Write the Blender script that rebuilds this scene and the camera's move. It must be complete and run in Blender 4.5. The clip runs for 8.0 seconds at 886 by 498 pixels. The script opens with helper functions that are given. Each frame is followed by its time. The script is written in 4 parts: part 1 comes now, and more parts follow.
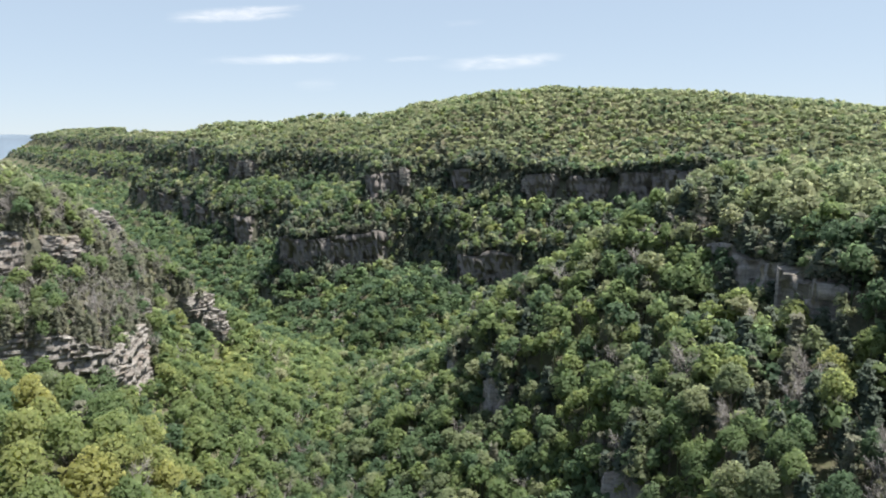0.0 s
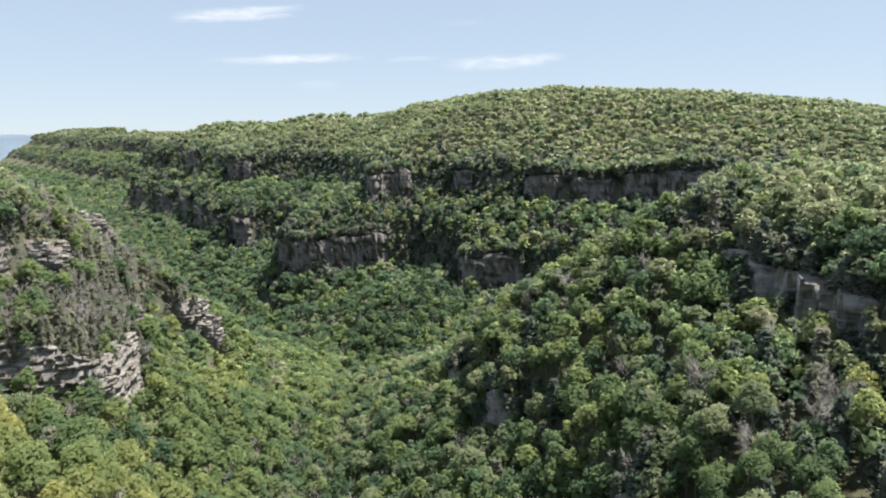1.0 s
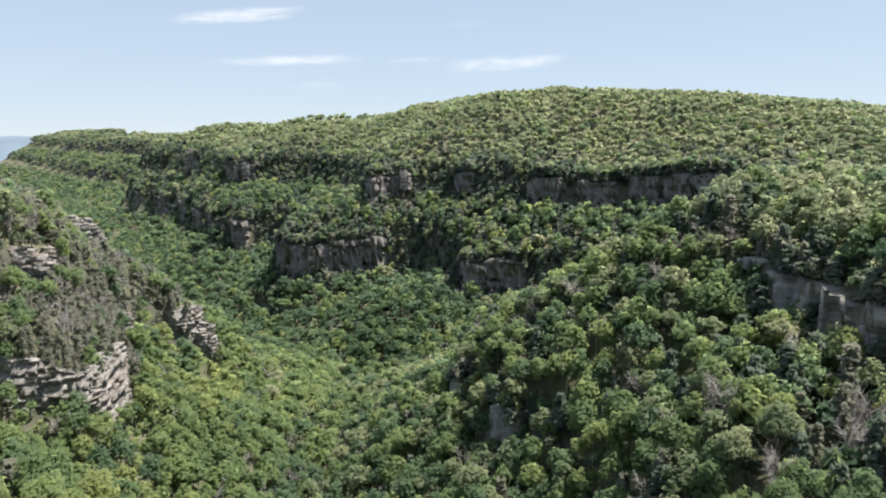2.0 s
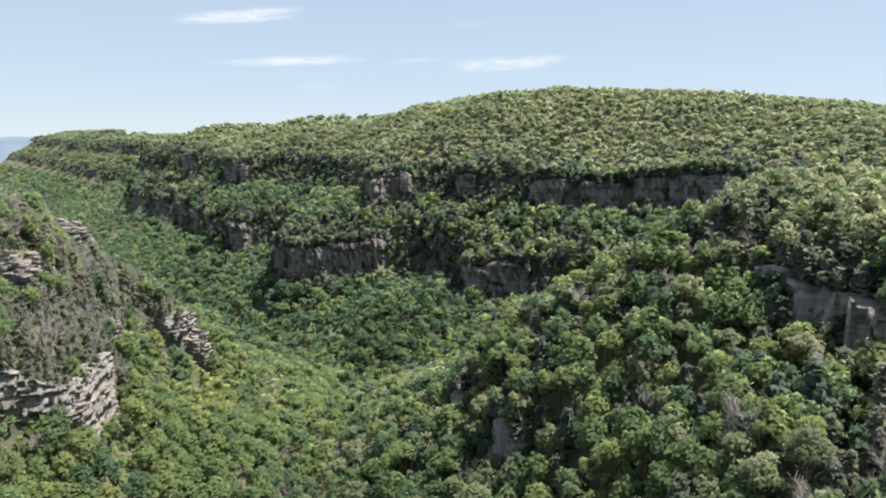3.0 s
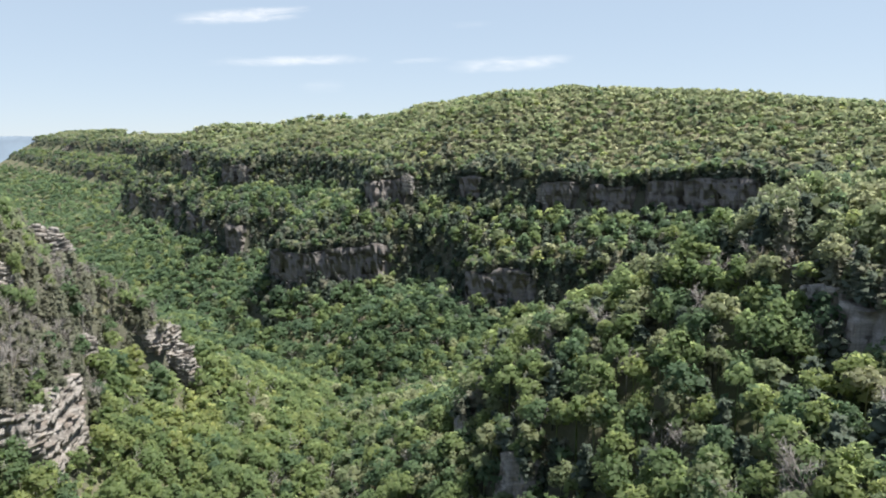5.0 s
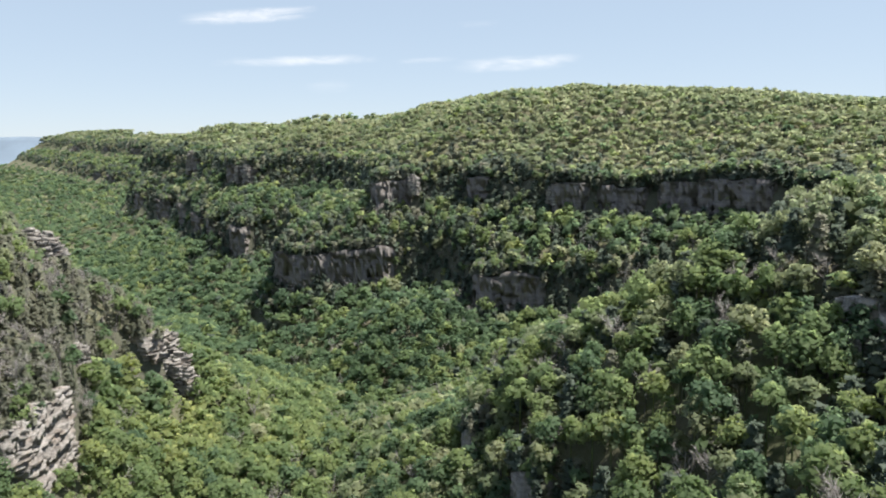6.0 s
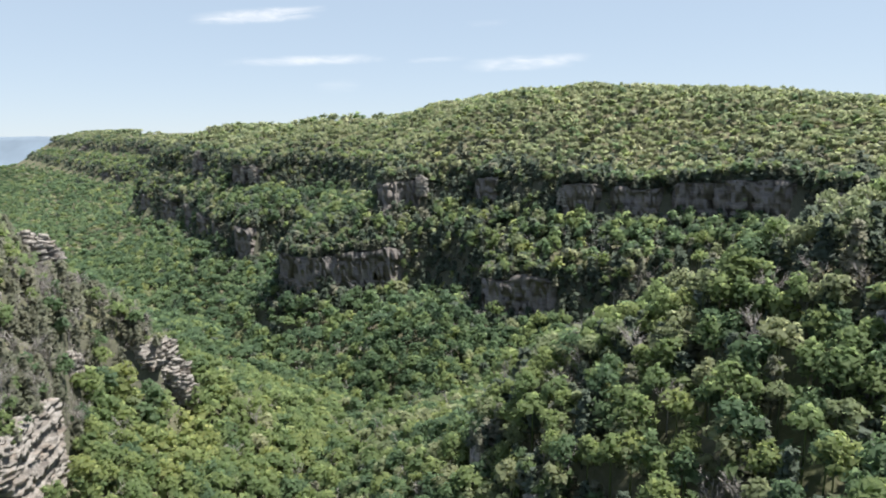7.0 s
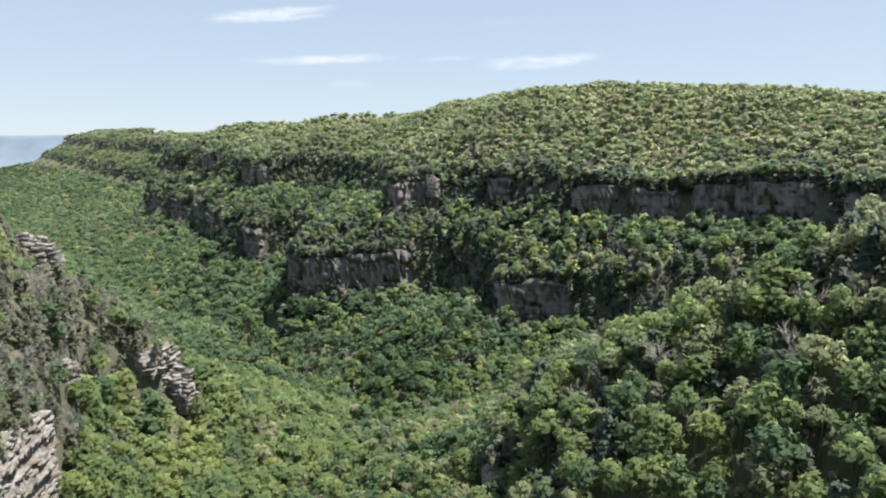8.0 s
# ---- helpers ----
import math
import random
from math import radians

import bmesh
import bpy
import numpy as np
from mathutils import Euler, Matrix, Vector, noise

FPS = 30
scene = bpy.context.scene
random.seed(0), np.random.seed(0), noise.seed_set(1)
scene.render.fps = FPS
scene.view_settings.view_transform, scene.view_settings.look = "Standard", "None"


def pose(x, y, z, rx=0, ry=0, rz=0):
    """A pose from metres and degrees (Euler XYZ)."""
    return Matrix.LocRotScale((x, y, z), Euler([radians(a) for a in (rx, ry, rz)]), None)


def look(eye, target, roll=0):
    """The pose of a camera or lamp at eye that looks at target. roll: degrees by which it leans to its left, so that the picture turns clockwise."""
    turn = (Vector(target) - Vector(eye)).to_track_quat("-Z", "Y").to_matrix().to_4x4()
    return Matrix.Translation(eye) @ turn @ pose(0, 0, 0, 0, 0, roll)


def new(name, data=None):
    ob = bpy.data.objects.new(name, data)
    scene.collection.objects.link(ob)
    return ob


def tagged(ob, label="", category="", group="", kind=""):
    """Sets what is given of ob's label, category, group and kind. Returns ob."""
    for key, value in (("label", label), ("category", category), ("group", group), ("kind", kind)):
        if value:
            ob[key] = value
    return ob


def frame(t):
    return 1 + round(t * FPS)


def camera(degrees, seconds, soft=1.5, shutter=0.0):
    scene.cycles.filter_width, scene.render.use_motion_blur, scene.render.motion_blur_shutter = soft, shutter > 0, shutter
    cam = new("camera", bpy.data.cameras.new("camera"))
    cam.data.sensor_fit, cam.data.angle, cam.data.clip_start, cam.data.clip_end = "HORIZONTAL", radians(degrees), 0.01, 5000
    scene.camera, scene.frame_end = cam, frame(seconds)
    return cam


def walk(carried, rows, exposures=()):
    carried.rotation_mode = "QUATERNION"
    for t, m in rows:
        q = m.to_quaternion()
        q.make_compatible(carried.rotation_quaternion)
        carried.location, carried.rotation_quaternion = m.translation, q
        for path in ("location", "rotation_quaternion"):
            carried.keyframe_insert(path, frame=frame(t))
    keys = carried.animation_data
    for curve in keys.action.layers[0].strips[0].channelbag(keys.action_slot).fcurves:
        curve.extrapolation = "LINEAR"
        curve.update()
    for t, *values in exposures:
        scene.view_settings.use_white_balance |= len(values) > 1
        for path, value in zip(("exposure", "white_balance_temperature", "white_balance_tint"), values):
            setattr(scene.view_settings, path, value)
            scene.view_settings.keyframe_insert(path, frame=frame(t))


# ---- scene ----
cam = camera(66.7, 8.0, soft=2.0)
PATH = [
    (0, (0.346, 0.882, 119.248), (0.353, 2.854, 118.912), 0.1),
    (0.5, (0.321, 5.089, 119.429), (0.326, 7.061, 119.093), 0.1),
    (1, (0.351, 9.436, 119.556), (0.354, 11.408, 119.22), 0.1),
    (1.5, (0.245, 13.781, 119.599), (0.247, 15.753, 119.265), 0.1),
    (3, (0.403, 27.25, 119.733), (0.4, 29.223, 119.403), 0.1),
    (3.5, (0.543, 31.888, 119.722), (0.538, 33.86, 119.392), 0.1),
    (4, (0.468, 36.52, 119.783), (0.462, 38.493, 119.452), 0.1),
    (4.5, (0.481, 41.152, 119.773), (0.474, 43.124, 119.444), 0.2),
    (6, (0.436, 55.236, 120.003), (0.403, 57.208, 119.673), 0.1),
    (6.5, (0.452, 59.9, 120.048), (0.407, 61.872, 119.717), 0.1),
    (7, (0.376, 64.446, 120.057), (0.318, 66.417, 119.726), 0.1),
    (7.5, (0.277, 69.17, 120.14), (0.203, 71.141, 119.808), 0.2),
    (8, (0.132, 73.952, 120.232), (0.04, 75.921, 119.899), 0.2),
]
walk(cam, [(t, look(eye, target, roll)) for t, eye, target, roll in PATH])

# ---- sky, sun and exposure ----
SUN_AZIMUTH, SUN_HEIGHT = 84, 67          # degrees from north (y) towards east (x), and above the horizon
world = bpy.data.worlds.new("sky")
scene.world = world
world.use_nodes = True
wn = world.node_tree
sky = wn.nodes.new("ShaderNodeTexSky")
sky.sky_type, sky.sun_disc = "NISHITA", False
sky.sun_elevation, sky.sun_rotation = radians(SUN_HEIGHT), radians(SUN_AZIMUTH)
sky.altitude, sky.air_density, sky.dust_density, sky.ozone_density = 300, 0.7, 0.0, 3.0
haze = wn.nodes.new("ShaderNodeGamma")          # a milky sky: less range between horizon and zenith
haze.inputs["Gamma"].default_value = 0.25
wn.links.new(sky.outputs["Color"], haze.inputs["Color"])
tint = wn.nodes.new("ShaderNodeMixRGB")
tint.blend_type, tint.inputs["Fac"].default_value, tint.inputs["Color2"].default_value = "MULTIPLY", 1.0, (0.9, 1.0, 1.11, 1)
wn.links.new(haze.outputs["Color"], tint.inputs["Color1"])
wn.links.new(tint.outputs["Color"], wn.nodes["Background"].inputs["Color"])
wn.nodes["Background"].inputs["Strength"].default_value = 0.222
sun = new("sun", bpy.data.lights.new("sun", "SUN"))
sun.data.energy, sun.data.angle, sun.data.color = 3.9, radians(2.5), (1.0, 0.95, 0.87)
az, el = radians(SUN_AZIMUTH), radians(SUN_HEIGHT)
sun.matrix_world = look((math.sin(az) * math.cos(el), math.cos(az) * math.cos(el), math.sin(el)), (0, 0, 0))
scene.view_settings.exposure = 1.2


# ---- materials ----
def material(name):
    m = bpy.data.materials.new(name)
    m.use_nodes = True
    n = m.node_tree
    n.nodes.clear()
    return m, n.nodes, n.links, n.nodes.new("ShaderNodeOutputMaterial")


def node(nodes, links, kind, inputs=None, **values):
    b = nodes.new("ShaderNode" + kind)
    for k, v in values.items():
        setattr(b, k, v)
    for k, v in (inputs or {}).items():
        if isinstance(v, bpy.types.NodeSocket):
            links.new(v, b.inputs[k])
        else:
            b.inputs[k].default_value = v
    return b


def ramp_node(nodes, links, fac, stops):
    r = node(nodes, links, "ValToRGB", {"Fac": fac})
    r.color_ramp.elements[0].position, r.color_ramp.elements[0].color = stops[0][0], (*stops[0][1], 1)
    r.color_ramp.elements[1].position, r.color_ramp.elements[1].color = stops[-1][0], (*stops[-1][1], 1)
    for at, colour in stops[1:-1]:
        r.color_ramp.elements.new(at).color = (*colour, 1)
    return r.outputs["Color"]


def leaf_material(name, stops, shine=0.15, through_light=0.64):
    """Foliage whose hue goes from tree to tree, from stand to stand and from spray to spray."""
    m, n, l, out = material(name)
    tint = node(n, l, "Attribute", attribute_name="tint")
    own = node(n, l, "Attribute", attribute_name="own")
    info = node(n, l, "ObjectInfo")
    shift = node(n, l, "Math", {0: info.outputs["Random"], 1: 0.5}, operation="SUBTRACT")
    shift = node(n, l, "Math", {0: shift.outputs[0], 1: own.outputs["Fac"]}, operation="MULTIPLY")
    fac = node(n, l, "Math", {0: tint.outputs["Fac"], 1: shift.outputs[0]}, operation="ADD")
    geo = node(n, l, "NewGeometry")
    spray = node(n, l, "MapRange", {"Value": geo.outputs["Random Per Island"], "To Min": -0.07, "To Max": 0.07})
    fac = node(n, l, "Math", {0: fac.outputs[0], 1: spray.outputs[0]}, operation="ADD")
    stand = node(n, l, "TexNoise", {"Vector": geo.outputs["Position"], "Scale": 0.021, "Detail": 3.0})
    stand = node(n, l, "MapRange", {"Value": stand.outputs["Fac"], "From Min": 0.3, "From Max": 0.7, "To Min": -0.16, "To Max": 0.16})
    fac = node(n, l, "Math", {0: fac.outputs[0], 1: stand.outputs[0]}, operation="ADD", use_clamp=True)
    colour = ramp_node(n, l, fac.outputs[0], stops)
    leaves = node(n, l, "TexNoise", {"Vector": geo.outputs["Position"], "Scale": 3.2, "Detail": 3.0, "Roughness": 0.75})
    speck = node(n, l, "MapRange", {"Value": leaves.outputs["Fac"], "From Min": 0.3, "From Max": 0.7, "To Min": 0.8, "To Max": 1.2})
    colour = node(n, l, "MixRGB", {"Fac": 1.0, "Color1": colour, "Color2": speck.outputs[0]}, blend_type="MULTIPLY").outputs[0]
    front = node(n, l, "BsdfPrincipled", {"Base Color": colour, "Roughness": 0.6, "Specular IOR Level": shine})
    bright = node(n, l, "HueSaturation", {"Color": colour, "Hue": 0.485, "Saturation": 1.05, "Value": 1.5})
    back = node(n, l, "BsdfTranslucent", {"Color": bright.outputs[0]})
    mix = node(n, l, "MixShader", {"Fac": through_light, 1: front.outputs[0], 2: back.outputs[0]})
    l.new(mix.outputs[0], out.inputs["Surface"])
    return m


LEAF_SPRING = leaf_material("spring_leaves", [(0.0, (0.130, 0.187, 0.100)), (0.35, (0.172, 0.236, 0.114)), (0.7, (0.228, 0.280, 0.126)), (1.0, (0.331, 0.344, 0.143))])
LEAF_GREEN = leaf_material("green_leaves", [(0.0, (0.089, 0.140, 0.092)), (0.45, (0.123, 0.186, 0.106)), (0.8, (0.160, 0.225, 0.120)), (1.0, (0.209, 0.262, 0.170))])
LEAF_OLIVE = leaf_material("olive_leaves", [(0.0, (0.154, 0.196, 0.120)), (0.4, (0.222, 0.264, 0.154)), (0.75, (0.287, 0.310, 0.192)), (1.0, (0.353, 0.348, 0.246))])
NEEDLES = leaf_material("pine_needles", [(0.0, (0.145, 0.160, 0.118)), (0.5, (0.188, 0.198, 0.150)), (1.0, (0.245, 0.238, 0.190))], 0.15, 0.55)
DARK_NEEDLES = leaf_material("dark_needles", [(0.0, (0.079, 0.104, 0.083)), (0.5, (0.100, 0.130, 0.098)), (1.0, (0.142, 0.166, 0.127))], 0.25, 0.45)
TWIGS = leaf_material("bare_twigs", [(0.0, (0.2, 0.186, 0.178)), (0.5, (0.275, 0.257, 0.246)), (1.0, (0.37, 0.352, 0.342))], 0.2, 0.1)


def bark_material():
    m, n, l, out = material("bark")
    geo = node(n, l, "TexCoord")
    noise_a = node(n, l, "TexNoise", {"Vector": geo.outputs["Object"], "Scale": 3.0, "Detail": 5.0, "Distortion": 1.0})
    colour = ramp_node(n, l, noise_a.outputs["Fac"], [(0.3, (0.07, 0.058, 0.045)), (0.55, (0.14, 0.125, 0.105)), (0.75, (0.24, 0.225, 0.2))])
    bump = node(n, l, "Bump", {"Height": noise_a.outputs["Fac"], "Strength": 0.6, "Distance": 0.05})
    b = node(n, l, "BsdfPrincipled", {"Base Color": colour, "Roughness": 0.9, "Normal": bump.outputs[0]})
    l.new(b.outputs[0], out.inputs["Surface"])
    return m


def rock_material(name, stops, stain):
    """Bedded sandstone: thin beds, rusty and black stains, rough grain."""
    m, n, l, out = material(name)
    geo = node(n, l, "NewGeometry")
    squash = node(n, l, "Mapping", {"Vector": geo.outputs["Position"], "Scale": (0.12, 0.12, 1.1)})
    beds = node(n, l, "TexNoise", {"Vector": squash.outputs[0], "Scale": 1.0, "Detail": 6.0, "Roughness": 0.65, "Distortion": 0.4})
    blot = node(n, l, "TexNoise", {"Vector": geo.outputs["Position"], "Scale": 0.22, "Detail": 6.0, "Roughness": 0.62})
    tall = node(n, l, "Mapping", {"Vector": geo.outputs["Position"], "Scale": (0.55, 0.55, 0.07)})
    drip = node(n, l, "TexNoise", {"Vector": tall.outputs[0], "Scale": 1.0, "Detail": 5.0, "Roughness": 0.6})
    grain = node(n, l, "TexNoise", {"Vector": geo.outputs["Position"], "Scale": 2.6, "Detail": 8.0, "Roughness": 0.7})
    colour = ramp_node(n, l, beds.outputs["Fac"], stops)
    rust = node(n, l, "MapRange", {"Value": blot.outputs["Fac"], "From Min": 0.5, "From Max": 0.72, "To Max": 0.45})
    colour = node(n, l, "MixRGB", {"Fac": rust.outputs[0], "Color1": colour, "Color2": (*stain, 1)}).outputs[0]
    dark = node(n, l, "MapRange", {"Value": drip.outputs["Fac"], "From Min": 0.52, "From Max": 0.7, "To Max": 0.7})
    colour = node(n, l, "MixRGB", {"Fac": dark.outputs[0], "Color1": colour, "Color2": (0.1, 0.095, 0.09, 1)}).outputs[0]
    fine_grain = node(n, l, "MapRange", {"Value": grain.outputs["Fac"], "From Min": 0.25, "From Max": 0.75, "To Min": 0.75, "To Max": 1.25})
    colour = node(n, l, "MixRGB", {"Fac": 1.0, "Color1": colour, "Color2": fine_grain.outputs[0]}, blend_type="MULTIPLY").outputs[0]
    both = node(n, l, "Math", {0: beds.outputs["Fac"], 1: grain.outputs["Fac"]}, operation="ADD")
    bump = node(n, l, "Bump", {"Height": both.outputs[0], "Strength": 0.8, "Distance": 0.35})
    b = node(n, l, "BsdfPrincipled", {"Base Color": colour, "Roughness": 0.92, "Specular IOR Level": 0.2, "Normal": bump.outputs[0]})
    l.new(b.outputs[0], out.inputs["Surface"])
    return m


def floor_material():
    m, n, l, out = material("forest_floor")
    geo = node(n, l, "NewGeometry")
    a = node(n, l, "TexNoise", {"Vector": geo.outputs["Position"], "Scale": 0.09, "Detail": 8.0, "Roughness": 0.65})
    b2 = node(n, l, "TexNoise", {"Vector": geo.outputs["Position"], "Scale": 1.3, "Detail": 6.0, "Roughness": 0.7})
    both = node(n, l, "MixRGB", {"Fac": 0.45, "Color1": a.outputs["Fac"], "Color2": b2.outputs["Fac"]})
    colour = ramp_node(n, l, both.outputs[0], [(0.35, (0.085, 0.1, 0.055)), (0.48, (0.12, 0.125, 0.075)), (0.58, (0.16, 0.145, 0.105)), (0.7, (0.21, 0.185, 0.145))])
    # steep banks are bare earth and rock
    up = node(n, l, "SeparateXYZ", {"Vector": geo.outputs["Normal"]})
    steep = node(n, l, "MapRange", {"Value": up.outputs["Z"], "From Min": 0.78, "From Max": 0.55})
    earth = ramp_node(n, l, b2.outputs["Fac"], [(0.35, (0.075, 0.08, 0.058)), (0.65, (0.12, 0.118, 0.09))])
    colour = node(n, l, "MixRGB", {"Fac": steep.outputs[0], "Color1": colour, "Color2": earth}).outputs[0]
    bump = node(n, l, "Bump", {"Height": b2.outputs["Fac"], "Strength": 0.7, "Distance": 0.4})
    b = node(n, l, "BsdfPrincipled", {"Base Color": colour, "Roughness": 0.95, "Specular IOR Level": 0.1, "Normal": bump.outputs[0]})
    l.new(b.outputs[0], out.inputs["Surface"])
    return m


BARK = bark_material()
ROCK_PALE = rock_material("pale_sandstone", [(0.3, (0.115, 0.104, 0.094)), (0.45, (0.230, 0.213, 0.196)), (0.6, (0.357, 0.337, 0.316)), (0.75, (0.196, 0.177, 0.164))], (0.276, 0.196, 0.140))
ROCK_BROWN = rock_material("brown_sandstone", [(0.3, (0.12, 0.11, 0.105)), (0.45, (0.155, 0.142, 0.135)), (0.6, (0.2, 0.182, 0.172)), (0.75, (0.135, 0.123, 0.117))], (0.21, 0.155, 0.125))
ROCK_GREY = rock_material("grey_sandstone", [(0.3, (0.19, 0.178, 0.167)), (0.45, (0.26, 0.244, 0.229)), (0.6, (0.34, 0.322, 0.303)), (0.75, (0.22, 0.205, 0.191))], (0.3, 0.23, 0.18))
FLOOR = floor_material()


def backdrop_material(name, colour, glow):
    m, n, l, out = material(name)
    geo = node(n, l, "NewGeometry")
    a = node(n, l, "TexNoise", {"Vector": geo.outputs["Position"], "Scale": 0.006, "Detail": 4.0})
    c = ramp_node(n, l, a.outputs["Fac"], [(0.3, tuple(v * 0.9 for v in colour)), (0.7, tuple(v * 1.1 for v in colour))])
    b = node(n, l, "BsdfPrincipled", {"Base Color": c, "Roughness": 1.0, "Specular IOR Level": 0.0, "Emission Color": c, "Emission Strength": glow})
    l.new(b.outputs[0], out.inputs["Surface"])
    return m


def cloud_material():
    """Thin fair-weather wisps, dense along the middle and frayed at the edge."""
    m, n, l, out = material("cloud")
    uv = node(n, l, "Attribute", attribute_name="wisp")
    geo = node(n, l, "NewGeometry")
    long_way = node(n, l, "Mapping", {"Vector": geo.outputs["Position"], "Scale": (0.0035, 0.0035, 0.016)})
    a = node(n, l, "TexNoise", {"Vector": long_way.outputs[0], "Scale": 1.0, "Detail": 7.0, "Roughness": 0.6, "Distortion": 0.6})
    body = node(n, l, "Math", {0: a.outputs["Fac"], 1: uv.outputs["Fac"]}, operation="MULTIPLY")
    veil = node(n, l, "MapRange", {"Value": body.outputs[0], "From Min": 0.12, "From Max": 0.62, "To Max": 0.62})
    veil.interpolation_type = "SMOOTHSTEP"
    clear = node(n, l, "BsdfTransparent")
    white = node(n, l, "Emission", {"Color": (1.0, 0.97, 0.95, 1), "Strength": 0.6})
    mix = node(n, l, "MixShader", {"Fac": veil.outputs[0], 1: clear.outputs[0], 2: white.outputs[0]})
    l.new(mix.outputs[0], out.inputs["Surface"])
    return m


# distance haze is put into the ridge's blue colour and faint glow
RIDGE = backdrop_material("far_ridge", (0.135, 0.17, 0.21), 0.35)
CLOUD = cloud_material()

# ---- the lie of the land ----
def fine(line, step, wobble, seed):
    """A polyline rounded by Catmull-Rom, cut to short steps and made ragged sideways."""
    rng = np.random.RandomState(seed)
    p = np.array(line, float)
    q = np.vstack([2 * p[0] - p[1], p, 2 * p[-1] - p[-2]])
    out = []
    for i in range(1, len(q) - 2):
        n = max(2, int(np.linalg.norm(q[i + 1] - q[i]) / (step * max(1.0, q[i, 1] / 450))))          # longer steps far off
        t = (np.arange(n) / n)[:, None]
        a, b, c, d = q[i - 1], q[i], q[i + 1], q[i + 2]
        out.append(0.5 * (2 * b + (c - a) * t + (2 * a - 5 * b + 4 * c - d) * t ** 2 + (3 * b - a - 3 * c + d) * t ** 3))
    r = np.vstack(out + [p[-1:]])
    s = np.concatenate([[0], np.cumsum(np.linalg.norm(np.diff(r, axis=0), axis=1))])
    side = np.zeros(len(r))
    for wave, share in ((38, 1.0), (17, 0.7), (8, 0.45)):
        knots = np.arange(0, s[-1] + 2 * wave, wave)
        side += share * wobble * np.interp(s, knots, rng.uniform(-1, 1, len(knots)))
    tangent = np.gradient(r, axis=0)
    normal = np.stack([-tangent[:, 1], tangent[:, 0]], 1) / (np.linalg.norm(tangent, axis=1)[:, None] + 1e-9)
    return r + normal * side[:, None]


def gap(pts, line):
    """How far each point lies from a polyline, and which of its points is nearest."""
    best, which = np.full(len(pts), 1e18), np.zeros(len(pts), int)
    for i in range(len(line) - 1):
        a, d = line[i], line[i + 1] - line[i]
        t = np.clip(((pts - a) @ d) / (d @ d + 1e-12), 0, 1)
        e = pts - a - t[:, None] * d
        q = np.einsum("ij,ij->i", e, e)
        m = q < best
        best[m], which[m] = q[m], i
    return np.sqrt(best), which


def inside(pts, ring):
    x, y = pts[:, 0], pts[:, 1]
    odd = np.zeros(len(pts), bool)
    for (x0, y0), (x1, y1) in zip(ring, np.roll(ring, -1, axis=0)):
        if y0 != y1:
            odd ^= ((y0 > y) != (y1 > y)) & (x < (x1 - x0) * (y - y0) / (y1 - y0) + x0)
    return odd


# The edges of the canyon: its stream, and on either side the brink of a lower and of an upper cliff.
STREAM = fine([(-4, -500), (-6, 0), (-14, 100), (-28, 150), (-42, 210), (-46, 280), (-42, 330), (-42, 362), (-88, 405), (-155, 480), (-250, 565), (-345, 675), (-480, 820), (-660, 1010), (-980, 1340), (-1540, 1950), (-2300, 2800)], 25, 2, 1)
EAST_LOW = fine([(42, -500), (42, 20), (46, 80), (40, 125), (33, 150), (24, 178), (15, 194), (7, 210), (2, 234), (9, 260), (28, 280), (70, 296), (125, 310), (172, 326),
                 (150, 348), (100, 378), (62, 402), (36, 414), (14, 420), (4, 446), (-22, 474), (-60, 478), (-100, 476), (-122, 500), (-112, 545), (-140, 592),
                 (-172, 592), (-200, 620), (-228, 664), (-262, 714), (-302, 776), (-346, 828), (-396, 880), (-430, 935), (-444, 1010), (-452, 1115), (-540, 1232),
                 (-662, 1345), (-800, 1500), (-980, 1720), (-1180, 1965), (-1400, 2230), (-1500, 2460), (-1400, 3400)], 5, 2.2, 2)
EAST_HIGH = fine([(170, -500), (150, 40), (106, 88), (82, 126), (80, 152), (76, 176), (66, 196), (66, 214), (92, 232), (134, 246), (200, 264), (270, 300),
                  (215, 354), (160, 405), (112, 438), (66, 448), (30, 466), (4, 494), (-30, 508), (-52, 502), (-62, 532), (-90, 600), (-130, 648), (-175, 662), (-212, 690),
                  (-250, 745), (-292, 812), (-332, 865), (-386, 908), (-416, 955), (-420, 1040), (-415, 1160), (-480, 1275), (-620, 1390), (-760, 1545), (-940, 1765), (-1130, 2012), (-1340, 2275), (-1440, 2490), (-1300, 3400)], 5, 2.4, 3)
WEST_LOW = fine([(-30, -500), (-24, 20), (-30, 75), (-50, 106), (-82, 122), (-112, 144), (-132, 168), (-114, 183), (-94, 190), (-94, 206), (-99, 232), (-106, 252), (-107, 264), (-98, 276), (-101, 289),
                 (-124, 302), (-164, 312), (-230, 334), (-420, 430), (-800, 720), (-2000, 1500)], 4, 1.8, 4)
WEST_HIGH = fine([(-90, -500), (-85, 20), (-105, 90), (-150, 130), (-172, 170), (-150, 200), (-128, 218), (-127, 240), (-140, 268), (-147, 290),
                  (-178, 294), (-300, 340), (-500, 440), (-900, 680), (-2000, 1350)], 4, 1.8, 5)
EAST_RINGS = [np.vstack([r, [[4800, 4800], [4800, -500]]]) for r in (EAST_LOW, EAST_HIGH)]
WEST_RINGS = [np.vstack([r, [[-4800, 1500], [-4800, -500]]]) for r in (WEST_LOW, WEST_HIGH)]


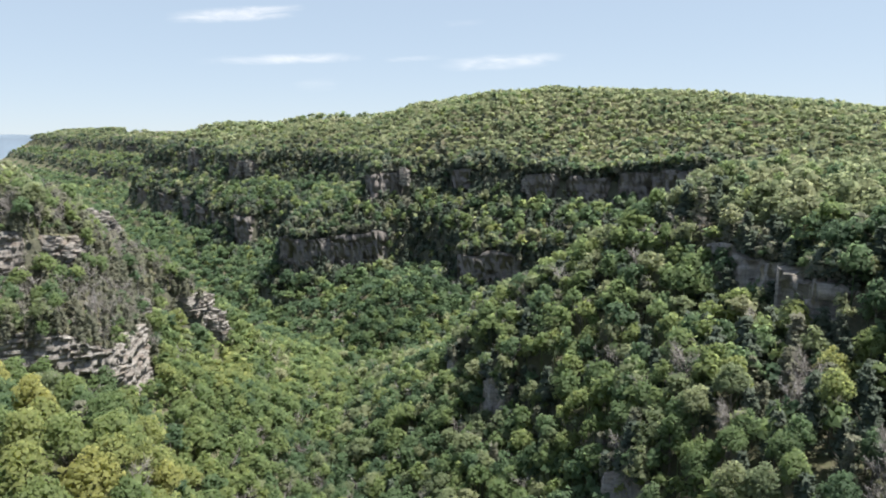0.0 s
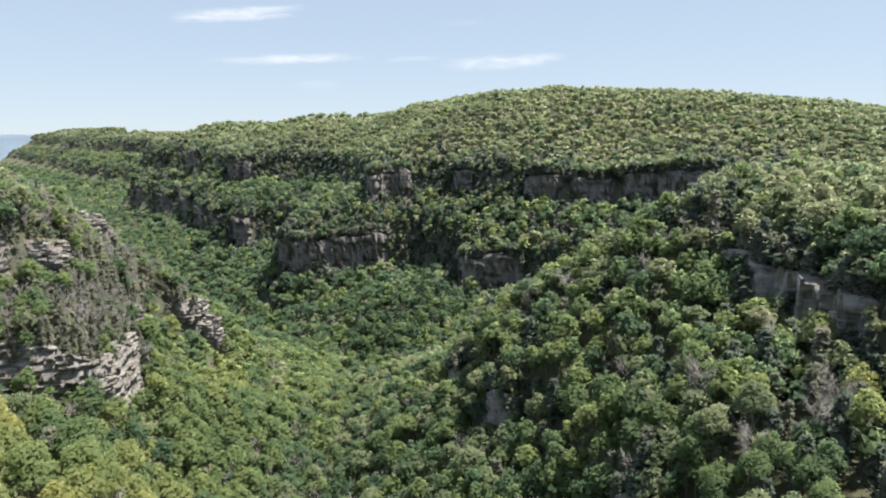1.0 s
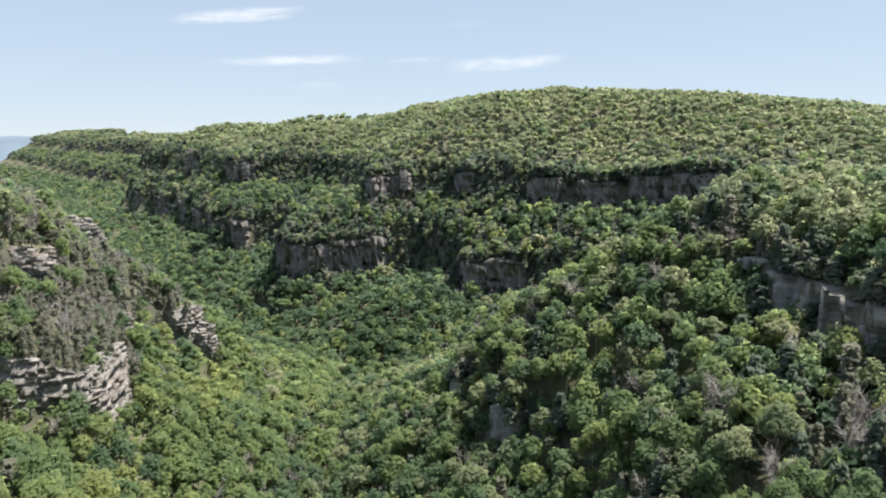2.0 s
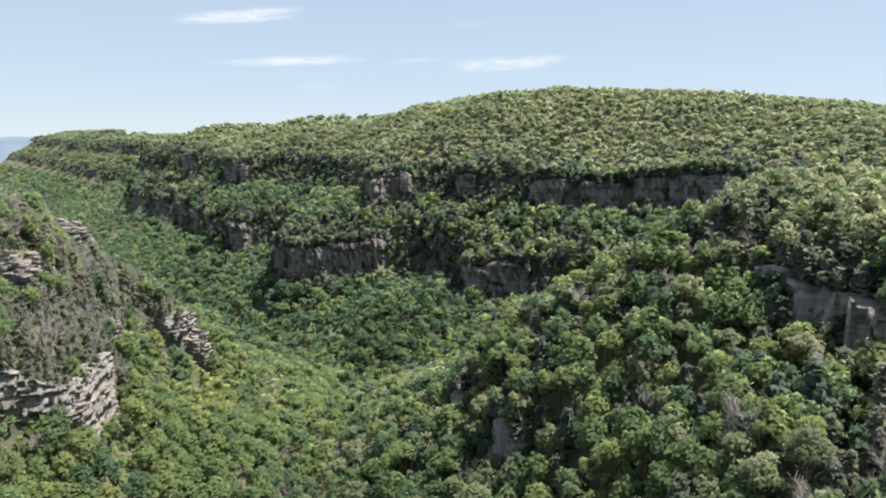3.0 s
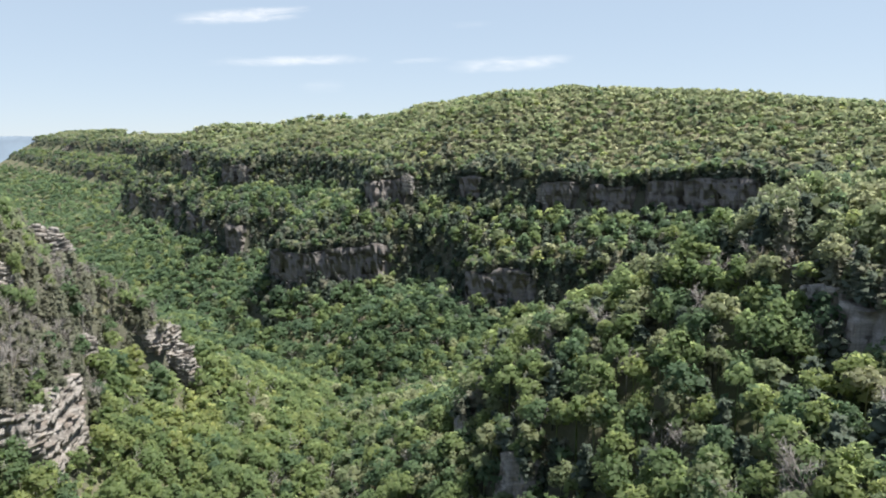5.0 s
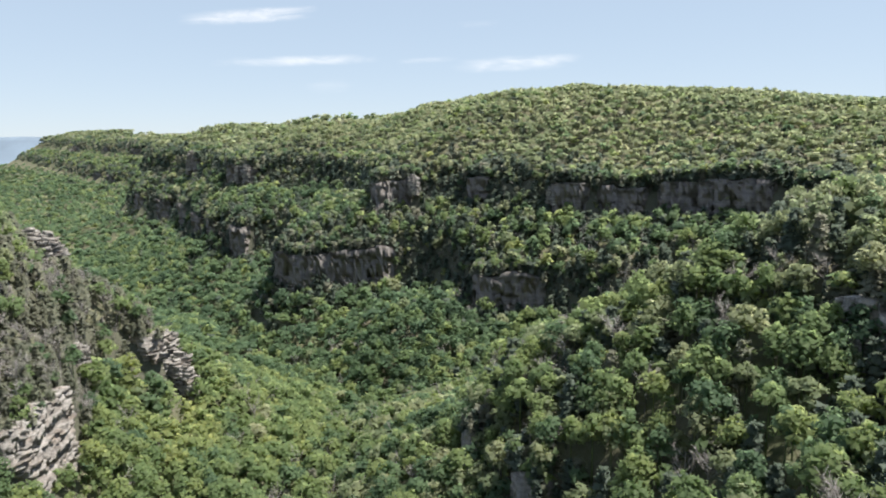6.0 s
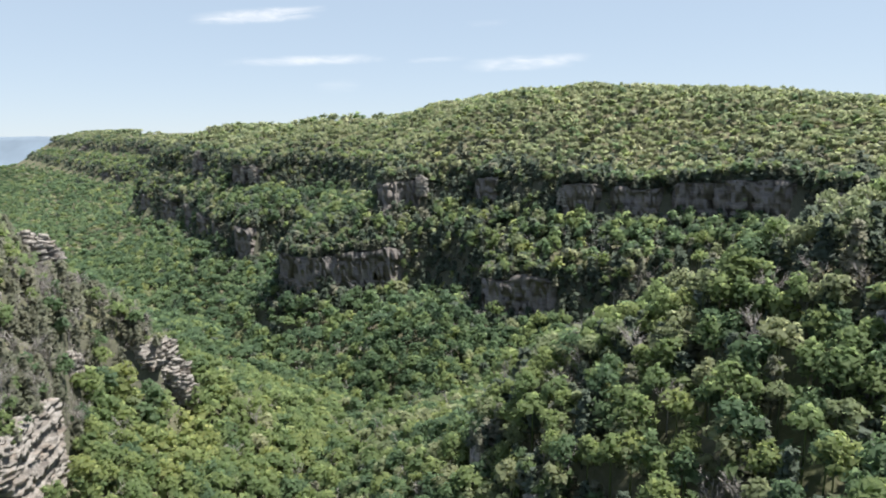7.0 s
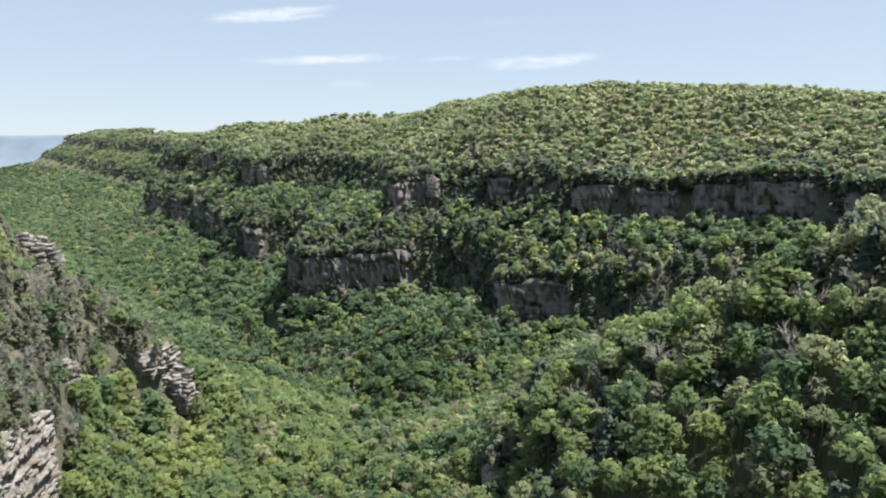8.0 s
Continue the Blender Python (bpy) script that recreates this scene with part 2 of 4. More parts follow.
def swell(x, y, size, seed):
    """Smooth noise from a few crossed waves, between about -1 and 1."""
    rng = np.random.RandomState(seed)
    out = 0
    for k in range(7):
        a, f, p = rng.uniform(0, 6.283), rng.uniform(0.6, 1.7) * 6.283 / size, rng.uniform(0, 6.283)
        out = out + np.sin((x * math.cos(a) + y * math.sin(a)) * f + p)
    return out / 4


def ramp(a, b, v):
    t = np.clip((v - a) / (b - a), 0, 1)
    return t * t * (3 - 2 * t)


HILL = 36.5, 85, 310, 605, 225
# bare rock along the brinks: x, y, half its length
ROCK_WEST_LOW = [(-116, 184, 14), (-94, 199, 10), (-97, 214, 6), (-99, 278, 8.5)]
ROCK_WEST_HIGH = [(-140, 208, 9), (-127, 222, 5), (-146, 290, 5)]
ROCK_EAST_LOW = [(15, 194, 6), (4, 226, 5), (38, 130, 6)]
ROCK_EAST_HIGH = [(76, 176, 7), (80, 162, 9), (81, 143, 8), (90, 114, 7)]
ROCK_FAR_LOW = [(-108, 479, 12), (-84, 478, 15), (-55, 478, 14), (14, 420, 9), (36, 414, 11), (-175, 594, 10), (-214, 642, 12), (-240, 684, 14), (-282, 745, 14), (-330, 816, 14), (-372, 876, 12),
                (-662, 1345, 16), (-720, 1410, 20)]
ROCK_FAR_HIGH = [(-52, 504, 8), (-34, 508, 8), (12, 486, 9), (68, 448, 10), (98, 442, 12), (128, 428, 14), (152, 411, 14), (186, 380, 16),
                 (-190, 672, 8), (-212, 690, 9), (-290, 809, 9), (-640, 1410, 16), (-780, 1570, 18), (-1000, 1842, 18)]
# crags: x, y, top, width
CRAGS = [(-145, 290, 86, 9.0), (-152, 292, 88, 6.0), (-125, 221, 86, 7.5), (-127, 234, 84, 6.0), (-111, 246, 60, 4.0), (-96, 280, 46, 6.5), (-102, 284, 52, 8.0), (-92, 277, 41, 5.0),
         (54, 222, 80, 3.5), (112, 434, 78, 5.0), (58, 452, 93, 5.0), (-27, 505, 96, 6.0), (-294, 816, 104, 11.0), (-188, 668, 95, 7.0), (-198, 676, 94, 7.0), (-1010, 1850, 92, 20.0)]
BARE_ROCK = ROCK_WEST_LOW + ROCK_WEST_HIGH + ROCK_EAST_LOW + ROCK_EAST_HIGH + ROCK_FAR_LOW + ROCK_FAR_HIGH


def bareness(x, y):
    """1 where rock stands bare, 0 where the step is a wooded slope."""
    out = np.zeros(len(x))
    for rx, ry, r in BARE_ROCK:
        d = ((x - rx) ** 2 + (y - ry) ** 2) / (1.25 * r) ** 2
        out = np.maximum(out, np.exp(-d * d))
    return ramp(0.15, 0.5, out)


def height(pts):
    """The ground's height at points of the plan."""
    pts = np.asarray(pts, float)
    x, y = pts[:, 0], pts[:, 1]
    dv = gap(pts, STREAM)[0]
    floor = -6 - 12 * ramp(290, 365, y) - 0.012 * np.clip(y - 450, 0, 1500)
    soft = 1 - bareness(x, y)
    start, end = 0.5 - 7 * soft, 4.0 + 6 * soft
    got = {}
    for side, (low, high), rings in (("e", (EAST_LOW, EAST_HIGH), EAST_RINGS), ("w", (WEST_LOW, WEST_HIGH), WEST_RINGS)):
        dl, du = gap(pts, low)[0], gap(pts, high)[0]
        il, iu = inside(pts, rings[0]), inside(pts, rings[1])
        if side == "e":
            far = ramp(300, 420, y)
            nose = np.exp(-((x - 58) ** 2 + (y - 215) ** 2) / 26 ** 2)
            lb, lt, ub, ut = 27 - 7 * far + 3 * swell(x, y, 130, 21), 38 + 3 * far + 3 * swell(x, y, 90, 22), 75 - 5 * far + 9 * nose + 2.5 * swell(x, y, 120, 23), 91 + far + 3 * swell(x, y, 160, 24)
            ledge = np.exp(-((x - 55) ** 2 + (y - 118) ** 2) / 28 ** 2)
            lb, lt = lb + 8 * ledge, lt + 11 * ledge
            rise = (9 + 15 * far) * (1 - np.exp(-du / (40 + 15 * far))) + HILL[0] * np.exp(-((x - HILL[1]) / HILL[2]) ** 2 - ((y - HILL[3]) / HILL[4]) ** 2) * ramp(0, 120, du)
            rise = rise + 9 * np.exp(-((x + 300) / 200) ** 2 - ((y - 1010) / 190) ** 2) * ramp(0, 90, du) + 9 * ramp(1250, 1700, y) * ramp(0, 120, du)
        else:
            lb, lt, ub, ut = 34 + 3 * swell(x, y, 110, 25), 49 + 2 * swell(x, y, 90, 26), 76 + 2 * swell(x, y, 80, 27), 84 + 2 * swell(x, y, 90, 28)
            rise = 26 * (1 - np.exp(-du / 60))
            shelf = np.exp(-((x + 116) ** 2 + (y - 184) ** 2) / 15 ** 2)
            lb, lt = lb + 14 * shelf, lt + 14 * shelf
            knoll = np.exp(-((x + 62) ** 2 + (y - 108) ** 2) / 52 ** 2)          # the near slope stands high
            lb, lt = lb + 25 * knoll, lt + 15 * knoll
            north = ramp(250, 285, y)
            lt, ub, ut = lt - 4 * north, ub - 3 * north, ut - 5 * north
        t = dl / (dl + dv + 1e-6)
        below = lb + (floor - lb) * (1 - (1 - t) ** 1.25)
        if side == "e":
            below = below + 13 * np.exp(-((x + 34) / 34) ** 2 - ((y - 414) / 36) ** 2)
        else:
            below = below + 4 * t * (1 - t) * (5 * np.exp(-((y - 225) / 30) ** 2) - 4 * ramp(245, 285, y) * ramp(420, 330, y))          # a nose of the slope, which falls off to the north
        t = dl / (dl + du + 1e-6)
        between = lt + (ub - lt) * t ** 0.8
        # a step at each brink: sheer where rock is bare, a steep bank elsewhere
        step = ramp(start, end, np.where(il, dl, -dl))
        h = np.where(il, lb, below) * (1 - step) + np.where(il, between, lt) * step
        step = ramp(start, end, np.where(iu, du, -du))
        h = np.where(iu, ub, h) * (1 - step) + np.where(iu, ut + rise, np.where(il, ut, h)) * step
        got[side] = il, h, dl
    (east_in, east_h, de), (west_in, west_h, dw) = got["e"], got["w"]
    # outside both brinks each point belongs to the bank that is nearer
    w = ramp(-1, 1, (de - dw) / (de + dw + 1e-6) * 3)
    slope = east_h * (1 - w) + west_h * w
    out = np.where(east_in, east_h, np.where(west_in, west_h, slope))
    out = out + 1.6 * swell(x, y, 34, 31) + 0.6 * swell(x, y, 11, 32)
    # beyond the canyon's mouth the land falls to a plain
    away = ramp(2800, 3700, np.hypot(x, y))
    return out * (1 - away) + (-60) * away


# ---- mesh helpers ----
def mesh(name, verts, tris, mat, tint=None, own=0.0, smooth=False, normals=None):
    verts, tris = np.asarray(verts, np.float32), np.asarray(tris, np.int32)
    me = bpy.data.meshes.new(name)
    me.vertices.add(len(verts))
    me.vertices.foreach_set("co", verts.ravel())
    me.loops.add(tris.size)
    me.loops.foreach_set("vertex_index", tris.ravel())
    me.polygons.add(len(tris))
    me.polygons.foreach_set("loop_start", np.arange(len(tris), dtype=np.int32) * 3)
    if smooth:
        me.polygons.foreach_set("use_smooth", np.ones(len(tris), bool))
    if tint is not None:
        me.attributes.new("tint", "FLOAT", "POINT").data.foreach_set("value", np.asarray(tint, np.float32))
        me.attributes.new("own", "FLOAT", "POINT").data.foreach_set("value", np.full(len(verts), own, np.float32))
    if normals is not None:
        me.attributes.new("custom_normal", "FLOAT_VECTOR", "POINT").data.foreach_set("vector", np.asarray(normals, np.float32).ravel())
    me.materials.append(mat)
    me.update()
    return me


def grid_tris(rows, cols):
    i = np.arange(rows * cols).reshape(rows, cols)
    a, b, c, d = i[:-1, :-1].ravel(), i[:-1, 1:].ravel(), i[1:, 1:].ravel(), i[1:, :-1].ravel()
    return np.vstack([np.stack([a, b, c], 1), np.stack([a, c, d], 1)])


def spread(start, fine_from, fine_to, end, step, grow):
    """Grid lines: even in the middle, ever wider towards both ends."""
    mid = list(np.arange(fine_from, fine_to, step))
    up, v, s = [], fine_to, step
    while v < end:
        up.append(v)
        s *= grow
        v += s
    down, v, s = [], fine_from, step
    while v > start:
        s *= grow
        v -= s
        down.append(v)
    return np.array([start] + [q for q in down[::-1] if q > start] + mid + up + [end])


# ---- ground ----
gx, gy = spread(-4700, -170, 200, 4700, 3.8, 1.07), spread(-1500, 80, 530, 4700, 3.8, 1.055)
GX, GY = np.meshgrid(gx, gy)
flat = np.stack([GX.ravel(), GY.ravel()], 1)
ground = new("ground", mesh("ground", np.column_stack([flat, height(flat)]), grid_tris(len(gy), len(gx)), FLOOR, smooth=True))
tagged(ground, "canyon slopes of leaf litter, low scrub and bare earth", "ground", kind="structure")


# ---- cliffs ----
def cliff(line, ring, first, last, step, bed, columns, mat, label, seed, hollows=0, lean=-2.0):
    # columns: 0 for bedded rock, else how far its upright pillars stand out; hollows: shelters under an overhang; lean: how far its top stands out
    """A stretch of bedded rock face below a brink, from its place in the plan and the heights of the ground above and below."""
    rng = np.random.RandomState(seed)
    s = np.concatenate([[0], np.cumsum(np.linalg.norm(np.diff(line, axis=0), axis=1))])
    at = np.arange(first, last, step)
    p = np.stack([np.interp(at, s, line[:, 0]), np.interp(at, s, line[:, 1])], 1)
    t = np.gradient(p, axis=0)
    for _ in range(2):
        t = np.vstack([t[:1], (t[:-2] + t[1:-1] + t[2:]) / 3, t[-1:]])
    out = np.stack([t[:, 1], -t[:, 0]], 1) / (np.linalg.norm(t, axis=1)[:, None] + 1e-9)
    if inside(p + out * 3, ring).mean() > 0.5:
        out = -out
    foot, head = height(p + out * 1.5) - 2.5, height(p - out * 5.5) + 0.4
    for _ in range(3):
        foot, head = (np.convolve(np.pad(v, 2, "edge"), np.ones(5) / 5, "valid") for v in (foot, head))
    cuts = np.cumsum(rng.uniform(2.0, 9.0, int(last - first) + 8)) + first - 3
    head = head + (0.4 if 0 < columns < 0.5 else 1.0) * rng.uniform(-1.5, 0.4, len(cuts) + 1)[np.searchsorted(cuts, at)]
    ends = ramp(0, 4, np.minimum(at - at[0], at[-1] - at))
    bottom, peak = foot.min(), head.max()
    n = max(5, int((peak - bottom) / bed))
    edges = np.concatenate([[0], np.cumsum(rng.uniform(0.4, 1.8, n))])
    edges /= edges[-1]
    hollow = np.zeros(len(at))
    for _ in range(hollows):
        hollow = np.maximum(hollow, 1 - np.clip(np.abs(at - rng.uniform(first + 5, last - 5)) / rng.uniform(3, 7), 0, 1) ** 2)
    rows = []
    block, pillar, crack = np.zeros(len(at)), np.zeros(len(at)), np.zeros(len(at))
    if columns:
        cuts = np.cumsum(rng.uniform(1.2, 5.5, int(last - first) + 8)) + first - 3
        cell = np.searchsorted(cuts, at)
        pillar = columns * rng.uniform(-1.3, 1.3, len(cuts) + 1)[cell]
        crack[1:] = (np.diff(cell) != 0) * rng.uniform(0.3, 1.6, len(at) - 1) * columns
    for k in range(n):
        # joints: each bed steps in and out block by block, and some joints run through several beds
        if k == 0 or rng.rand() < (0.25 if columns else 0.6):
            cuts = np.cumsum(rng.uniform(0.5, 3.2, 2 * int(last - first) + 12)) + first - 3
            block = rng.uniform(-0.8, 0.8, len(cuts) + 1)[np.searchsorted(cuts, at)] * (0.8 * columns if columns else 1.0)
        if k % 4 == 0:
            cuts = np.cumsum(rng.uniform(1.0, 5.0, int(last - first) + 8)) + first - 3
            throw = rng.uniform(-0.7, 0.7, len(cuts) + 1)[np.searchsorted(cuts, at)] * bed
        face = 0.9 + lean * (k / n) ** 1.2 + block + pillar - crack + rng.uniform(-0.1, 0.14) * (1.0 if columns else 1.7) + 0.9 * swell(at, at * 0 + 9 * (k // 4), 26, seed + 60) - 5.0 * (1 - ends)
        rough = np.array([rng.uniform(-0.2, 0.2, len(at)) for _ in range(2)])
        for e, r, under in ((edges[k], rough[0], 0.12), (edges[k + 1], rough[1], 0.0)):
            z = bottom + (peak - bottom) * e + 0.1 * rng.uniform(-1, 1, len(at)) + 0.2 * swell(at, at * 0, 17, seed + 80) + 0.5 * throw * min(1, 4 * e, 4 * (1 - e) + 0.2)
            over = np.maximum(0, z - head)
            low = np.clip((head - z) / (head - foot + 0.1), 0, 1)
            inset = 3.6 * hollow * ramp(0.42, 0.5, low)
            q = p + out * (face + r - under - np.minimum(0.5 * over, 3.0) - inset)[:, None]
            rows.append(np.column_stack([q, np.minimum(z, head + 0.006 * len(rows))]))
    rows.append(np.column_stack([p - out * (4.5 + 7.0 * (1 - ends))[:, None], head + 0.3]))
    rows = np.array(rows)
    ob = new("cliff", mesh("cliff", rows.reshape(-1, 3), grid_tris(len(rows), len(at)), mat))
    return tagged(ob, label, "cliff", kind="structure")


def length_to(line, x, y):
    s = np.concatenate([[0], np.cumsum(np.linalg.norm(np.diff(line, axis=0), axis=1))])
    return s[np.argmin(np.hypot(line[:, 0] - x, line[:, 1] - y))]


def cliffs(line, ring, spots, step, bed, columns, mat, label, seed, hollows=0, lean=-2.0):
    """Rock faces at the given spots; neighbours that touch become one face."""
    spans = []
    for x, y, r in spots:
        s = length_to(line, x, y)
        spans.append([s - 1.25 * r, s + 1.25 * r])
    spans.sort()
    joined = [spans[0]]
    for a, b in spans[1:]:
        if a < joined[-1][1] + 2:
            joined[-1][1] = max(b, joined[-1][1])
        else:
            joined.append([a, b])
    for i, (a, b) in enumerate(joined):
        cliff(line, ring, a, b, step, bed, columns, mat, label, seed + 7 * i, hollows, lean)


cliffs(WEST_LOW, WEST_RINGS[0], ROCK_WEST_LOW, 0.5, 0.6, 0, ROCK_PALE, "pale bedded sandstone cliff with ledges and overhangs on the spur", 100, 1)
cliffs(WEST_HIGH, WEST_RINGS[1], ROCK_WEST_HIGH, 0.5, 0.7, 0, ROCK_PALE, "broken pale sandstone outcrop among scrub pines", 140)
cliffs(EAST_LOW, EAST_RINGS[0], ROCK_EAST_LOW, 0.45, 1.5, 1.0, ROCK_GREY, "shaded grey sandstone cliff at the foot of the wooded spur", 180)
cliffs(EAST_HIGH, EAST_RINGS[1], ROCK_EAST_HIGH, 0.45, 2.8, 1.7, ROCK_GREY, "tall shaded grey sandstone cliff with upright cracks", 220, 0, 0.5)
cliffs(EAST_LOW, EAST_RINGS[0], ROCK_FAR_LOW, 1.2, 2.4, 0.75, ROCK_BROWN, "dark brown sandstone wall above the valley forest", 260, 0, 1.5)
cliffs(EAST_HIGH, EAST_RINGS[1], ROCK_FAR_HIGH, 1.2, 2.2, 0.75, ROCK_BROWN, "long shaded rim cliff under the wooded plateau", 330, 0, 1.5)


def slab_shape(rng, w, d, thick):
    """A joint-bounded block of rock: an angular outline, undercut at its foot, with a chipped, sloping top."""
    n = 6
    t = np.linspace(0, 6.283, n + 1)[:-1] + rng.uniform(-0.32, 0.32, n)
    rim = np.stack([np.cos(t) * w / 2, np.sin(t) * d / 2], 1) * rng.uniform(0.7, 1.2, (n, 1))
    tilt = rim @ rng.normal(size=2) * 0.16
    rows = [np.column_stack([rim * q + rng.uniform(-0.05, 0.05, (n, 2)) * w, thick * h + tilt * h + rng.uniform(-0.08, 0.08, n) * thick]) for q, h in ((0.93, 0.0), (1.0, 0.12), (0.99, 0.96), (0.93, 1.0))]
    v = np.vstack(rows + [[[0, 0, thick * 1.03]]])
    i = np.arange(n)
    j = (i + 1) % n
    f = [np.stack([i + a, j + a, j + a + n], 1) for a in range(0, 3 * n, n)] + [np.stack([i + a, j + a + n, i + a + n], 1) for a in range(0, 3 * n, n)] + [np.stack([i + 3 * n, j + 3 * n, i * 0 + 4 * n], 1)]
    return v, np.vstack(f)


def rock_outcrop(x, y, top, wide, seed, label):
    """A weathered crag: pillars of jointed, bedded blocks rising out of the slope to a broken crest; each block is a part."""
    rng = np.random.RandomState(seed)
    base = float(height([(x, y)])[0]) - 1.5
    stack = tagged(new("rock_outcrop"), label, "rock", group="rock outcrops")
    stack.location = (x, y, base)
    cell = wide / 3.6
    ground_at = height([(x + a * cell, y + b * cell) for a in range(-2, 3) for b in range(-2, 3)]).reshape(5, 5)
    for u, v0 in [(a, b) for a in range(-2, 3) for b in range(-2, 3)]:
        px, py = (u + rng.uniform(-0.4, 0.4)) * cell, (v0 + rng.uniform(-0.4, 0.4)) * cell
        r = math.hypot(px, py) / (wide * 0.56)
        if r > 1:
            continue
        foot = ground_at[u + 2, v0 + 2] - 1.5
        crest = top - min(0.6 * (top - foot), wide) * (0.75 * r * r + rng.uniform(0, 0.3))
        z = max(foot, crest - 1.6 * wide)
        while z < crest:
            thick = rng.uniform(0.3, 1.05) * (wide / 7) ** 0.5
            verts, tris = slab_shape(rng, cell * rng.uniform(1.3, 2.5), cell * rng.uniform(1.3, 2.3), thick)
            new("slab", mesh("slab", verts + [px + rng.uniform(-0.3, 0.3) * cell, py + rng.uniform(-0.3, 0.3) * cell, z - base], tris, ROCK_PALE)).parent = stack
            z += thick * 0.9
    return stack


for k, (x, y, top, wide) in enumerate(CRAGS):
    rock_outcrop(x, y, top, wide, 900 + k, "pale weathered crag of bedded sandstone blocks on the wooded slope")


# ---- trees ----
def ico(level):
    b = bmesh.new()
    bmesh.ops.create_icosphere(b, subdivisions=level, radius=1.0)
    v = np.array([q.co[:] for q in b.verts])
    f = np.array([[q.index for q in face.verts] for face in b.faces])
    b.free()
    return v, f


ICO = ico(1)
OCTA = (np.array([[1, 0, 0], [-1, 0, 0], [0, 1, 0], [0, -1, 0], [0, 0, 1], [0, 0, -1]], float),
        np.array([[0, 2, 4], [2, 1, 4], [1, 3, 4], [3, 0, 4], [2, 0, 5], [1, 2, 5], [3, 1, 5], [0, 3, 5]]))


def unit(v):
    return v / (np.linalg.norm(v, axis=-1, keepdims=True) + 1e-9)


def sprays(pos, nrm, size, rng, narrow=1.0, shade=None):
    """Leaf sprays: small three-cornered blades, each with its own shape and tilt; shade: the way each spray's leaves face as a whole."""
    n = len(pos)
    a = unit(np.cross(nrm, unit(rng.normal(size=(n, 3)))))
    b = np.cross(nrm, a)
    s = size * rng.uniform(0.6, 1.5, (n, 1))
    v = np.empty((n, 3, 3))
    v[:, 0] = pos + a * s * rng.uniform(0.9, 1.5, (n, 1))
    v[:, 1] = pos + b * s * narrow * rng.uniform(0.7, 1.2, (n, 1)) - a * s * rng.uniform(0.2, 0.8, (n, 1))
    v[:, 2] = pos - b * s * narrow * rng.uniform(0.7, 1.2, (n, 1)) - a * s * rng.uniform(0.2, 0.8, (n, 1))
    f = np.arange(n * 3).reshape(n, 3)
    shade = nrm if shade is None else shade
    back = np.einsum("ij,ij->i", np.cross(v[:, 1] - v[:, 0], v[:, 2] - v[:, 0]), shade) < 0
    f[back] = f[back][:, ::-1]
    return v.reshape(-1, 3), f, np.repeat(shade, 3, axis=0)


def join(parts):
    verts, tris, shade, k = [], [], [], 0
    for v, f, n in parts:
        verts.append(v)
        tris.append(f + k)
        shade.append(n)
        k += len(v)
    return np.vstack(verts), np.vstack(tris), np.vstack(shade)


def broad_crown(rng, tall, wide, lobes, count, size, solid):
    """A broad, uneven crown of many rounded boughs; each bough is a clump of leaf sprays round a leafy heart."""
    half = tall * rng.uniform(0.3, 0.38)
    mid = tall - half
    d = unit(rng.normal(size=(lobes, 3)))
    d[:, 2] = np.abs(d[:, 2]) * 1.15 - 0.45
    d[0] = (0, 0, 0.85)
    r = wide * rng.uniform(0.26, 0.44, lobes) * (0.7 if lobes > 20 else 0.85 if lobes > 12 else 0.95 if lobes > 8 else 1.2)
    out = rng.uniform(0.55, 1.12, (lobes, 1))
    c = np.column_stack([d[:, :2] * (wide * 0.68) * out, mid + d[:, 2] * half * 0.78 * out[:, 0]])
    c[:, 2] += tall - (c[:, 2] + 0.85 * r).max()
    parts = []
    sv, sf = solid
    for k in range(lobes):
        parts.append((c[k] + sv * (r[k] * (0.6 if lobes > 12 else 0.75) * rng.uniform(0.82, 1.12, (len(sv), 1))) * [1, 1, 0.85], sf, sv))
    if count:
        w = rng.choice(lobes, count * 2, p=r ** 2 / (r ** 2).sum())
        q = unit(rng.normal(size=(count * 2, 3)) + [0, 0, 0.3])
        pos = c[w] + q * (r[w] * rng.uniform(0.75, 1.32, count * 2))[:, None] * [1, 1, 0.88]
        deep = np.full(len(pos), 9.0)
        for k in range(lobes):
            deep = np.minimum(deep, np.linalg.norm((pos - c[k]) / [1, 1, 0.88], axis=1) / r[k])
        keep = np.argsort(-(deep + rng.uniform(0, 0.25, len(deep))))[:count]
        q, pos = q[keep], pos[keep]
        n = unit(q + 0.45 * rng.normal(size=(count, 3)) + [0, 0, 0.2])
        whole = unit((pos - [0, 0, mid - half * 0.4]) / [wide, wide, half])
        parts.append(sprays(pos, n, size, rng, 1.0, unit(0.35 * q + 0.65 * whole + 0.25 * n + [0, 0, 0.3] + 0.2 * rng.normal(size=(count, 3)))))
    return join(parts)


